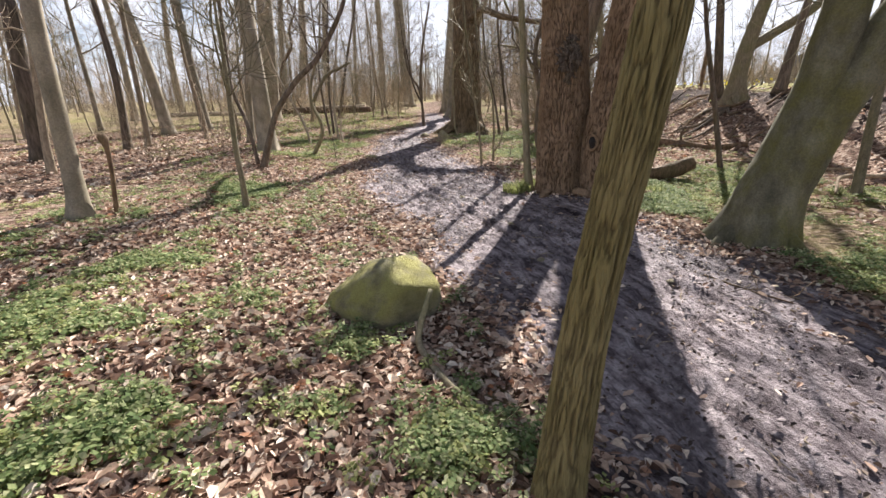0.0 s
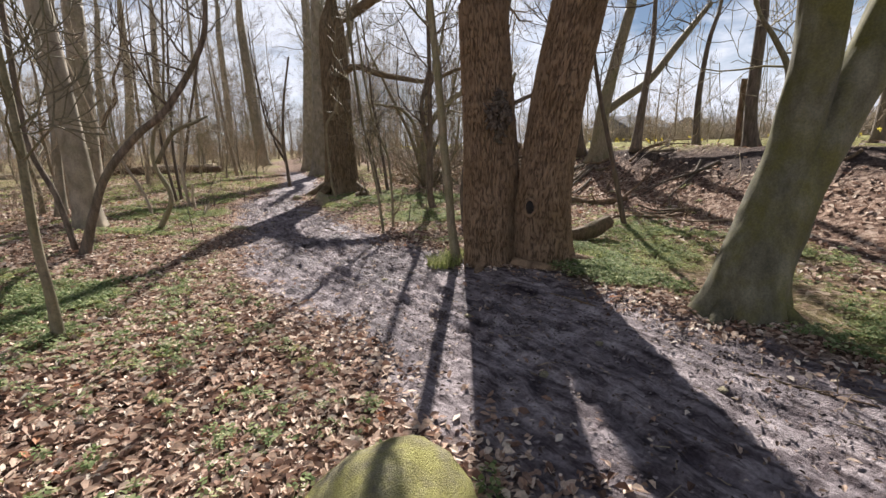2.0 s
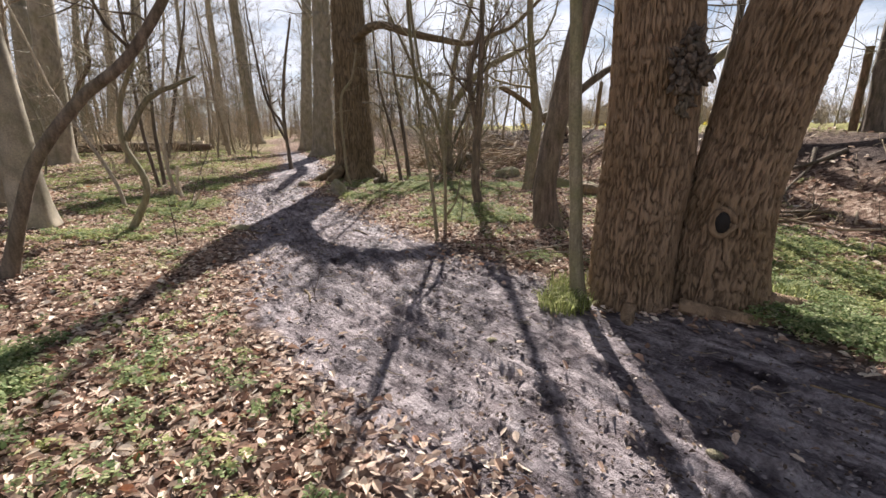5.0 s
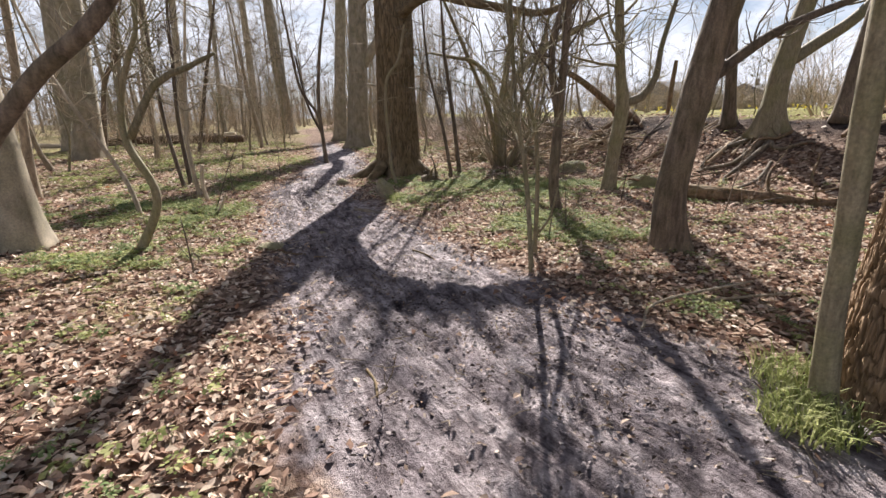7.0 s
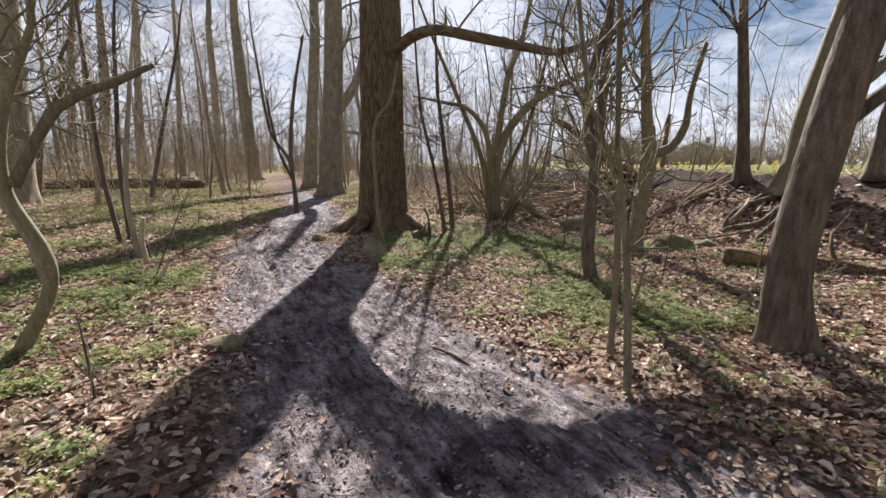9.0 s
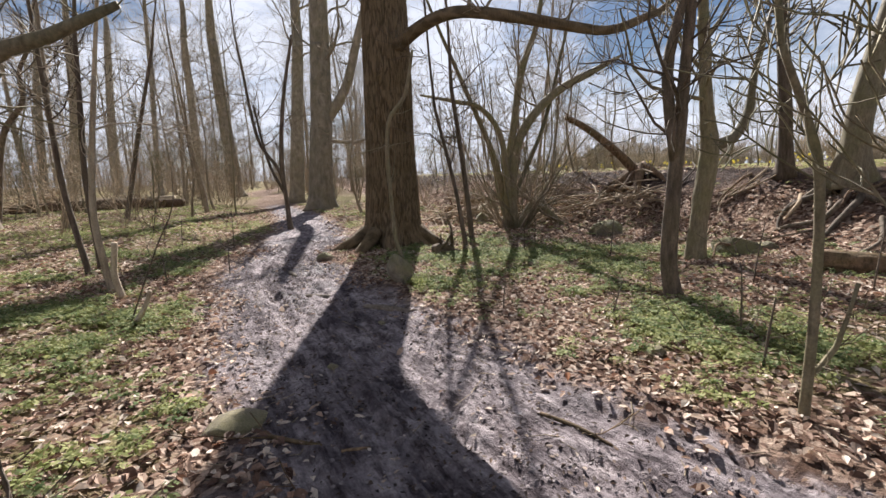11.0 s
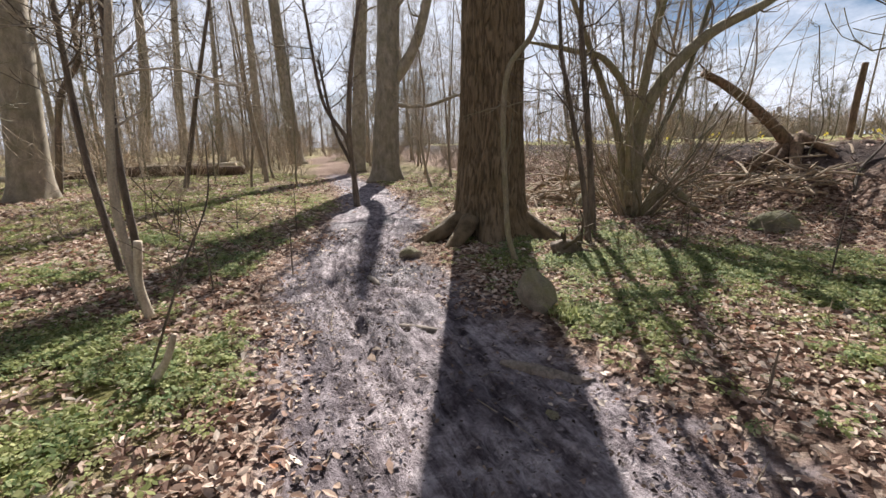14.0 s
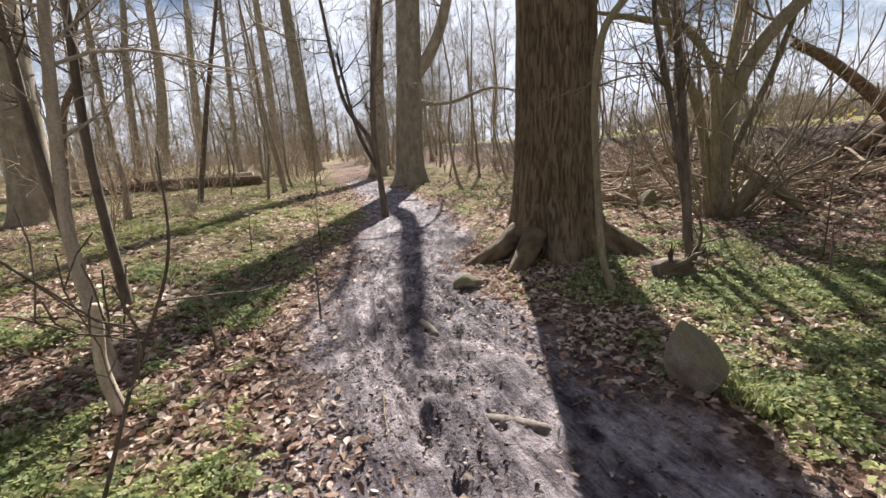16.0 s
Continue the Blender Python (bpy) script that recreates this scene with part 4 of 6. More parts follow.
tree("ash_tree", [(10.95, 12.75, 1.28, 0.17), (10.85, 12.75, 2.0, 0.135), (10.83, 12.75, 2.6, 0.13), (10.86, 12.75, 4.2, 0.115)], M_DARK, "dark tree on the crest of the bank", 11, 18, 0.12, 0.6, 5, 0.25, 14, 3.0, 3.4, 46, kids=(6, 7), group="trees on the bank's crest")
tree("ash_tree", [(11.44, 15.08, 1.28, 0.11), (11.39, 15.09, 2.69, 0.08), (11.51, 15.06, 4.1, 0.062), (11.7, 15, 4.9, 0.05)], M_DARK, "thin dark tree on the crest of the bank", 9, 12, 0.2, 0.5, 5, 0.2, 8, 3.2, 2.2, 47, group="trees on the bank's crest")
rb = tree("beech_tree", [(9.0, 16.25, 0.95, 0.30), (9.0, 16.25, 1.7, 0.21), (9.1, 16.25, 2.5, 0.19), (9.35, 16.2, 3.7, 0.16), (9.7, 16.1, 5.2, 0.14)], M_SAP, "beech on the bank with bared roots and a big side limb", 13, 28, 0.1, 0.8, 6, 0.3, 9, 5, 3.4, 48,
          limb_ctrl=[[(9.1, 16.25, 2.35, 0.13), (9.7, 16.2, 2.75, 0.12), (10.5, 16.1, 3.3, 0.11), (11.3, 16.0, 4.3, 0.10), (12.2, 15.9, 5.4, 0.07)]], group="trees on the bank's crest")
for k, (az, ln) in enumerate(((3.3, 1.6), (3.8, 1.9), (2.9, 1.5), (4.3, 1.4), (2.4, 1.2))):
    x0, y0, z0 = rb.location
    c = []
    for d in (0.2, 0.35, 0.6, 0.85, 1.0):
        px, py = x0 + math.cos(az + 0.3 * math.sin(d * 5 + k)) * d * ln, y0 + math.sin(az + 0.3 * math.sin(d * 5 + k)) * d * ln
        c.append((px - x0, py - y0, ground_at(px, py) - z0 + 0.04 - 0.08 * (d > 0.9), 0.065 * (1.25 - d)))
    pts, rad = curve(c, 0.08)
    g = Geo()
    g.tube(pts, rad, 8, fissured(0.006, 3, 5, k))
    part("root", g, M_DARK, rb)
tree("ash_tree", [(9.07, 17.5, 1.05, 0.17), (8.98, 17.5, 1.9, 0.125), (8.92, 17.5, 2.4, 0.12), (8.7, 17.6, 4.4, 0.10)], M_DARK, "dark tree on the crest of the bank", 10, 16, 0.15, 0.6, 5, 0.25, 13, 3.0, 2.8, 49, kids=(6, 7), group="trees on the bank's crest")
tree("ash_tree", [(9.6, 15.3, 1.15, 0.14), (9.72, 15.3, 2.3, 0.11), (9.85, 15.3, 3.4, 0.085)], M_DARK, "slim dark tree on the crest of the bank", 8, 14, 0.15, 0.6, 5, 0.25, 8, 3, 2.2, 50, group="trees on the bank's crest")
tree("ash_tree", [(14.5, 12.5, 1.3, 0.16), (14.6, 12.5, 3, 0.13), (14.5, 12.5, 5, 0.1)], M_DARK, "dark tree beyond the bank", 9, 14, 0.2, 0.5, 5, 0.25, 8, 3, 2.6, 51, group="trees on the bank's crest")
tree("hawthorn_tree", [(6.95, 8.42, 0, 0.065), (6.9, 8.43, 1.1, 0.052), (6.9, 8.43, 1.86, 0.046), (6.95, 8.43, 2.3, 0.04), (6.76, 8.5, 2.7, 0.033), (6.56, 8.58, 3.0, 0.026)], M_SAP, "wavy thin pale-brown tree near the bank", 4.5, 14, 0.08, 0.4, 3, 0.1, 7, 2.2, 1.4, 52)
tree("thin_tree", [(6.3, 10.7, 0.05, 0.05), (6.05, 10.8, 1.1, 0.044), (5.8, 10.9, 2.2, 0.038), (5.65, 10.95, 3.0, 0.03)], M_DARK, "thin leaning dark stem near the log", 4.5, 10, 0.1, 0.3, 3, 0.1, 7, 2.2, 1.2, 53)
tree("birch_tree", [(-1.07, 23.95, 0, 0.085), (-1.2, 23.95, 1.5, 0.05), (-1.72, 24.0, 2.5, 0.042), (-1.96, 24.06, 4.4, 0.035)], M_DARK, "slim dark twin-stemmed tree on the path edge", 6, 12, 0.1, 0.5, 4, 0.1, 10, 2.2, 1.6, 54,
     limb_ctrl=[[(-1.1, 23.95, 0.5, 0.06), (-1.15, 23.9, 1.93, 0.06), (-0.95, 23.85, 3.6, 0.05), (-0.6, 23.8, 5.2, 0.035)], [(-1.15, 23.95, 1.0, 0.04), (-1.5, 23.9, 1.9, 0.035), (-1.75, 23.9, 3.4, 0.025)]])
for i, (ctrl, m, lab) in enumerate((
        ([(-3.58, 17.98, 0.1, 0.042), (-3.75, 18.02, 1.42, 0.036), (-3.76, 18.02, 2.6, 0.03), (-3.78, 18.03, 3.45, 0.026)], M_DARK, "slim dark bare stem leaning in the litter"),
        ([(-3.62, 18.47, 0.1, 0.049), (-3.65, 18.48, 1.49, 0.040), (-3.54, 18.45, 2.74, 0.035), (-3.47, 18.44, 3.6, 0.03)], M_DARK, "slim dark bare stem leaning in the litter"),
        ([(-2.95, 17.0, 0.1, 0.044), (-3.02, 17.0, 0.98, 0.039), (-2.92, 17.0, 1.85, 0.034), (-2.78, 17.0, 2.7, 0.028)], M_PALE, "pale smooth sapling beside a cut stump"),
        ([(-10.1, 27.9, 0.2, 0.10), (-9.5, 27.8, 2.86, 0.087), (-8.75, 27.7, 4.0, 0.077), (-8.7, 27.7, 4.86, 0.061), (-8.3, 27.7, 5.66, 0.052)], M_DARK, "crooked dark young tree by the logs"),
        ([(-6.88, 28.9, 0.2, 0.09), (-6.14, 28.8, 2.94, 0.07), (-5.73, 28.74, 4.39, 0.059), (-5.3, 28.7, 5.9, 0.05)], M_DARK, "slim dark young tree in the grass"),
        ([(-0.91, 7.18, 0.1, 0.05), (-0.90, 7.18, 0.5, 0.034), (-0.91, 7.18, 0.95, 0.031), (-0.87, 7.18, 1.71, 0.026), (-0.86, 7.17, 2.32, 0.018)], M_SAP, "thin curved greenish sapling in green herbs"),
        ([(2.42, 18.55, 0, 0.05), (2.25, 18.56, 1.03, 0.038), (1.9, 18.6, 2.57, 0.03)], M_DARK, "slim leaning stem beside the large oak"),
        ([(2.71, 19.0, 0, 0.06), (2.61, 19.0, 1.0, 0.05), (2.48, 19.0, 2.06, 0.047), (2.35, 19.0, 3.0, 0.04)], M_DARK, "slim dark stem in low herbs"),
        ([(1.93, 11.5, 0, 0.026), (1.85, 11.5, 0.85, 0.022), (1.72, 11.5, 1.6, 0.016)], M_SAP, "thin bare sapling in green herbs"),
        ([(-3.1, 14.9, 0.15, 0.036), (-3.26, 15.0, 0.66, 0.032), (-3.79, 15.1, 1.74, 0.027), (-4.0, 15.15, 2.2, 0.02)], M_PALE, "thin pale leaning sapling"))):
    tree("sapling", ctrl, m, lab, max(ctrl[-1][2] + 2.5, 3.5), 12, 0.1, 0.3, 3, 0.08, 8, ctrl[-1][2] * 0.55, 1.1, 200 + i, group="young stems of the wood", category="sapling", kids=(3, 4))
tree("elder_bush", [(-2.42, 10.62, 0.2, 0.075), (-2.2, 10.62, 0.7, 0.058), (-1.95, 10.62, 1.24, 0.054), (-1.5, 10.6, 1.75, 0.05), (-1.0, 10.55, 2.15, 0.045), (-0.45, 10.5, 2.95, 0.036), (-0.3, 10.45, 3.6, 0.03)], M_DARK,
     "crooked dark elder with an arching stem", 5, 18, 0.06, 0.5, 4, 0.1, 8, 2.0, 1.5, 61, drift=(0.1, 0, 1),
     limb_ctrl=[[(-2.55, 10.7, 0.2, 0.045), (-2.7, 10.8, 0.97, 0.037), (-2.95, 10.9, 1.65, 0.034), (-3.0, 11, 2.5, 0.04), (-2.95, 11, 3.7, 0.03)]], category="bush")
tree("elder_bush", [(-2.30, 12.95, 0.1, 0.055), (-1.98, 12.95, 0.69, 0.045), (-2.18, 12.97, 1.32, 0.038), (-2.12, 12.98, 1.84, 0.032), (-1.85, 12.93, 2.4, 0.025)], M_SAP,
     "crooked sapling with a bent elbow stem", 4, 14, 0.06, 0.4, 3, 0.08, 6, 1.6, 1.0, 62, limb_ctrl=[[(-2.13, 12.97, 1.35, 0.042), (-1.76, 12.92, 1.89, 0.036), (-1.4, 12.88, 2.05, 0.028), (-1.1, 12.83, 2.18, 0.016)]], category="bush")

# ---- stones ----
def stone(name, x, y, sx, sy, sz, mat, label, seed, sink=0.25, turn=0.0, lean=0.0, point=0.0, facet=(0.62, 0.85)):
    """A weathered stone bedded in the ground."""
    bm = bmesh.new()
    bmesh.ops.create_icosphere(bm, subdivisions=4, radius=1.0)
    v = np.array([w.co[:] for w in bm.verts])
    k = 1 + 0.22 * fbm(v[:, 0] * 0.9, v[:, 1] * 0.9, v[:, 2] * 0.9, 2, seed) + 0.05 * fbm(v[:, 0] * 4, v[:, 1] * 4, v[:, 2] * 4, 3, seed + 5)
    v = v * k[:, None]
    cut = np.random.default_rng(seed)
    for _ in range(9):
        nrm = cut.normal(size=3)
        nrm /= np.linalg.norm(nrm)
        over = np.maximum(0, v @ nrm - cut.uniform(*facet))
        v = v - over[:, None] * nrm * 0.85
    v = v + 0.02 * fbm(v[:, 0] * 5, v[:, 1] * 5, v[:, 2] * 5, 3, seed + 9)[:, None]
    v[:, 0] *= 1 - point * np.clip(v[:, 2], 0, 1)
    v[:, 1] *= 1 - point * np.clip(v[:, 2], 0, 1)
    v[:, 0] += lean * v[:, 2]
    for w, c in zip(bm.verts, v):
        w.co = (c[0] * sx, c[1] * sy, c[2] * sz)
    for f in bm.faces:
        f.smooth = True
    me = bpy.data.meshes.new(name)
    bm.to_mesh(me)
    bm.free()
    me.materials.append(mat)
    ob = new(name, me)
    ob.matrix_basis = pose(x, y, ground_at(x, y) + sz * (1 - 2 * sink) * 0.75, 0, 0, turn)
    return tagged(ob, label, "stone")


stone("boulder", 1.38, 4.90, 0.40, 0.34, 0.31, M_MOSSROCK, "rounded boulder covered in yellow-green moss by the path", 3, 0.33, 10, 0.22, 0.18, (0.78, 0.98))
stone("standing_stone", 0.68, 16.08, 0.21, 0.16, 0.30, M_STONE, "pale upright stone with a mossy top at the path edge", 14, 0.2, 15, 0.05, 0.2, (0.45, 0.72))
stone("boulder", 5.75, 18.75, 0.42, 0.30, 0.24, M_GREYMOSS, "low mossy boulder at the foot of the bank", 25, 0.3, 10)
stone("boulder", 5.85, 15.75, 0.42, 0.25, 0.20, M_GREYMOSS, "low mossy boulder near a rugged tree", 27, 0.3, 160)
stone("stone", 6.75, 15.95, 0.26, 0.2, 0.13, M_GREYMOSS, "small half-buried mossy stone", 29, 0.3, 40)
stone("stone", -0.25, 18.42, 0.17, 0.15, 0.12, M_STONE, "brown stone against the oak's root", 31, 0.25, 0)
stone("stone", -0.88, 13.02, 0.20, 0.13, 0.07, M_STONE, "flat pale stone at the path edge", 33, 0.3, 10)
stone("stone", 5.2, 24.6, 0.45, 0.35, 0.33, M_STONE, "grey stone beside the thicket", 35, 0.25, 0)
stone("stone", 4.1, 22.2, 0.22, 0.2, 0.22, M_GREYMOSS, "mossy stone beside the thicket", 37, 0.25, 50)
stone("stone", 2.05, 13.05, 0.07, 0.06, 0.05, M_STONE, "fist-sized pale stone in the litter", 39, 0.3, 0)
for i, (x, y) in enumerate(((1.25, 14.15), (2.35, 7.25), (3.2, 6.4), (2.6, 6.1), (3.6, 5.6), (0.2, 14.6), (-0.3, 13.7), (1.7, 8.6))):
    stone("stone", x, y, 0.035, 0.045, 0.022, M_STONE, "small pale stone trodden into the mud", 50 + i, 0.3, i * 40)


# ---- fallen wood ----
def log(name, ctrl, mat, label, sides=16, seed=1, rough=0.012, cells=4.0, category="log", shoots=0, group=""):
    """Wood that lies or leans: a bent, knobbly stem with broken ends."""
    rng = np.random.default_rng(seed)
    c = np.asarray(ctrl, float).copy()
    x, y, z = c[0][:3]
    c[:, :3] -= c[0][:3]
    root = thing(name, x, y, z, label, category, group)
    pts, rad = curve(c, max(0.03, float(c[:, 3].max()) * 0.5))
    g = Geo()
    g.tube(pts, rad, sides, fissured(rough, cells, 4, seed))
    part("stem", g, mat, root)
    for i in range(shoots):
        k = int(rng.integers(len(pts) // 4, len(pts)))
        g = Geo()
        grow(g, rng, pts[k], rng.normal(size=3) + np.array([0, 0, 0.5]), rng.uniform(0.25, 0.6) * (1 + 6 * rad[k]), max(0.004, rad[k] * 0.4), 1, (3,), least=0.003)
        part("side_shoot", g, mat, root)
    return root


def lie(points, up=0.0):
    """Bends that follow the ground: (x, y, r) or (x, y, r, lift)."""
    return [(p[0], p[1], ground_at(p[0], p[1]) + p[2] * 0.7 + up + (p[3] if len(p) > 3 else 0), p[2]) for p in points]


log("fallen_log", [(4.35, 9.75, 0.10, 0.07), (4.75, 9.72, 0.10, 0.10), (5.15, 9.8, 0.17, 0.12), (5.42, 9.86, 0.27, 0.10)], M_ROT, "hollow rotten log propped up behind the oak", 22, 3, 0.02, 5)
log("fallen_log", lie([(5.7, 14.5, 0.14), (6.1, 14.05, 0.13), (6.6, 13.68, 0.10), (7.24, 13.37, 0.07), (7.9, 13.03, 0.055)]), M_ROT, "split reddish rotten log at the bank's foot", 36, 5, 0.035, 5, shoots=3)
log("fallen_branch", lie([(6.4, 11.6, 0.05), (7.4, 11.2, 0.045), (8.2, 11.1, 0.03)]), M_ROT, "brown fallen branch below the bank", 10, 6, shoots=2, category="branch")
log("fallen_log", lie([(-15.1, 36.7, 0.19), (-12.4, 36.4, 0.23), (-9.8, 36.1, 0.28), (-6.7, 35.8, 0.26)]), M_ROT, "long mossy fallen trunk in the open wood", 18, 7, 0.03, 5, shoots=5)
log("fallen_log", lie([(-18.0, 39.7, 0.13), (-13.8, 39.2, 0.15, 0.2), (-7.8, 38.5, 0.12, 0.3)]), M_PALE, "pale barkless fallen trunk in the open wood", 14, 8, shoots=5)
log("fallen_log", lie([(-24, 37.0, 0.16), (-19.5, 36.2, 0.17), (-15.5, 35.2, 0.12)]), M_PALE, "pale fallen trunk deeper in the wood", 14, 9, shoots=4)
log("fallen_branch", [(5.9, 23.4, 0.05, 0.09), (5.58, 23.5, 0.75, 0.09), (4.8, 23.6, 0.55, 0.09), (3.86, 23.7, 0.42, 0.07), (3.3, 23.7, 0.05, 0.05)], M_ROT, "bowed mossy limb resting in the thicket", 12, 10, shoots=3, category="branch")
broken = log("broken_tree", [(8.75, 21.4, ground_at(8.75, 21.4) - 0.1, 0.17), (8.2, 21.46, 1.62, 0.12), (7.6, 21.52, 2.1, 0.105), (7.0, 21.6, 2.52, 0.09), (6.42, 21.65, 2.8, 0.075)], M_ROT, "broken leaning dead trunk on the bank", 40, 11, 0.007, 6, "dead tree", 3)
for k, (az, ln) in enumerate(((3.4, 1.3), (3.9, 1.5), (2.7, 1.2), (4.6, 1.1), (3.0, 1.7))):
    x0, y0, z0 = broken.location
    c = [(math.cos(az) * d * ln, math.sin(az) * d * ln, ground_at(x0 + math.cos(az) * d * ln, y0 + math.sin(az) * d * ln) - z0 + h, 0.12 * (1.3 - d)) for d, h in ((0.05, 0.25), (0.4, 0.14), (0.8, 0.05), (1.0, -0.06))]
    pts, rad = curve(c, 0.08)
    g = Geo()
    g.tube(pts, rad, 8, fissured(0.012, 3, 5, k))
    part("root", g, M_ROT, broken)
log("fallen_branch", [(5.2, 20.95, 0.08, 0.03), (5.9, 20.7, 0.42, 0.027), (6.7, 20.3, 0.62, 0.024), (7.6, 19.9, 0.75, 0.02), (8.3, 19.6, 0.95, 0.012)], M_PALE, "long thin pale branch arching over the bank", 8, 12, 0.003, 3, "branch", 2)
log("fallen_branch", lie([(2.30, 10.20, 0.011), (2.62, 10.48, 0.012, 0.04), (3.52, 10.55, 0.009, 0.10)]), M_PALE, "thin pale forked stick by the herbs", 8, 13, 0.002, 3, "branch", 2)
log("fallen_branch", lie([(2.7, 10.5, 0.013), (3.4, 10.42, 0.012, 0.03), (4.2, 10.46, 0.008)]), M_PALE, "thin pale stick lying in the herbs", 8, 14, 0.002, 3, "branch", 1)
log("fallen_branch", [(1.72, 4.72, 0.24, 0.016), (1.68, 4.50, 0.10, 0.020), (1.70, 4.34, 0.04, 0.022), (1.88, 4.02, 0.035, 0.022), (2.10, 3.78, 0.02, 0.018)], M_SAP, "crooked stick lying against the boulder", 10, 15, 0.003, 3, "branch", 1)
log("dead_stump", [(-2.66, 16.50, 0.05, 0.040), (-2.71, 16.52, 0.35, 0.034), (-2.66, 16.52, 0.72, 0.033)], M_PALE, "pale cut sapling stump standing in herbs", 14, 16, 0.003, 3, "stump")
log("dead_stick", [(-2.12, 15.3, 0.05, 0.026), (-2.02, 15.29, 0.2, 0.022), (-1.95, 15.28, 0.36, 0.016)], M_PALE, "short leaning broken stub in herbs", 10, 17, 0.003, 3, "stick")
log("dead_sapling", [(-2.38, 6.83, 0.1, 0.026), (-2.29, 6.84, 0.7, 0.024), (-2.27, 6.84, 0.98, 0.028), (-2.29, 6.84, 1.08, 0.05), (-2.33, 6.84, 1.12, 0.03)], M_ROT, "dead brown stem with a knobbed top", 10, 18, 0.006, 3, "stick")
log("bare_twig", [(-2.2, 15.4, 0.02, 0.008), (-1.9, 15.4, 0.73, 0.007), (-1.7, 15.4, 1.15, 0.005), (-1.66, 15.4, 1.5, 0.003)], M_DARK, "thin bare upright twig in herbs", 6, 19, 0.0005, 3, "twig", 5)
log("root_mass", lie([(1.62, 18.02, 0.09), (1.8, 17.95, 0.10, 0.04), (1.98, 17.9, 0.06), (2.1, 17.85, 0.03)]), M_DARK, "dark rotten root lump beside the oak", 14, 20, 0.04, 3, "root", 6)
log("surface_root", lie([(-0.70, 16.2, 0.025), (-0.48, 16.08, 0.045), (-0.25, 15.95, 0.04), (-0.1, 15.85, 0.015)], -0.065), M_MUDROOT, "muddy worn root crossing the path", 14, 21, 0.006, 3, "root")
log("surface_root", lie([(-0.80, 17.60, 0.03), (-0.74, 17.42, 0.04), (-0.70, 17.28, 0.03)], -0.025), M_MUDROOT, "short mossy root stub in the path", 12, 23, 0.006, 3, "root")
log("climbing_stem", [(1.0, 17.62, 0.0, 0.04), (0.90, 17.66, 0.35, 0.034), (0.87, 17.7, 0.9, 0.031), (0.84, 17.72, 1.7, 0.03), (0.90, 17.7, 2.27, 0.03), (1.16, 17.65, 2.65, 0.028), (1.3, 17.6, 3.3, 0.022)], M_SAP, "thin bare stem growing close against the large oak", 12, 24, 0.004, 3, "sapling", 7)
log("bank_pole", [(10.92, 13.1, 1.2, 0.07), (10.9, 13.1, 2.0, 0.072), (10.91, 13.1, 2.9, 0.066)], M_ROT, "broken dead pole on the bank's crest", 12, 25, 0.006, 3, "dead tree")
log("bank_pole", [(10.2, 21.5, 1.25, 0.07), (10.25, 21.5, 2.3, 0.07), (10.3, 21.5, 3.0, 0.06)], M_ROT, "broken dead pole on the bank's crest", 12, 26, 0.006, 3, "dead tree")
for i, (a, b, r) in enumerate((((-0.72, 12.9), (-0.40, 12.68), 0.012), ((-0.30, 12.62), (-0.15, 12.6), 0.010),
                               ((0.30, 10.05), (0.36, 9.75), 0.010), ((3.9, 5.7), (4.3, 5.2), 0.008), ((3.35, 7.6), (3.6, 7.1), 0.010), ((1.5, 14.5), (1.75, 14.3), 0.008), ((2.0, 15.95), (2.6, 15.2), 0.014), ((1.7, 15.1), (2.5, 14.9), 0.010), ((0.85, 12.6), (1.05, 12.2), 0.012))):
    mx, my = (a[0] + b[0]) / 2 + 0.02, (a[1] + b[1]) / 2
    log("stick", lie([(a[0], a[1], r), (mx, my, r), (b[0], b[1], r * 0.7)]), M_ROT, "thin brown stick lying on the ground", 7, 300 + i, 0.001, 3, "stick", 1, "sticks lying on the ground")
log("surface_root", lie([(0.10, 15.25, 0.03), (0.28, 15.1, 0.055), (0.48, 14.98, 0.05), (0.62, 14.9, 0.02)], -0.03), M_MUDROOT, "muddy worn root lying in the path", 14, 27, 0.008, 3, "root")
for i, (x, y, h, lx) in enumerate(((1.42, 14.46, 0.32, 0.03), (4.1, 16.4, 0.8, 0.06), (3.2, 17.6, 0.5, -0.02), (3.66, 18.1, 0.95, 0.0), (3.05, 13.2, 0.6, -0.05), (2.55, 12.6, 0.5, 0.06), (2.3, 13.9, 0.35, 0.1), (-1.45, 12.2, 0.6, -0.03), (-1.7, 17.9, 0.5, 0.02), (-2.0, 20.3, 0.8, 0.02), (-2.4, 17.3, 0.45, -0.02), (-3.0, 20.5, 0.6, 0.05), (5.3, 13.6, 0.9, 0.12), (5.6, 13.3, 1.1, 0.25), (4.5, 14.3, 0.7, 0.1))):
    z = ground_at(x, y)
    log("bare_twig", [(x, y, z - 0.02, 0.010), (x + lx * 0.4, y, z + h * 0.5, 0.008), (x + lx, y, z + h, 0.004)], M_DARK, "bare dark upright twig in the litter", 6, 400 + i, 0.001, 3, "twig", 3, "upright twigs")


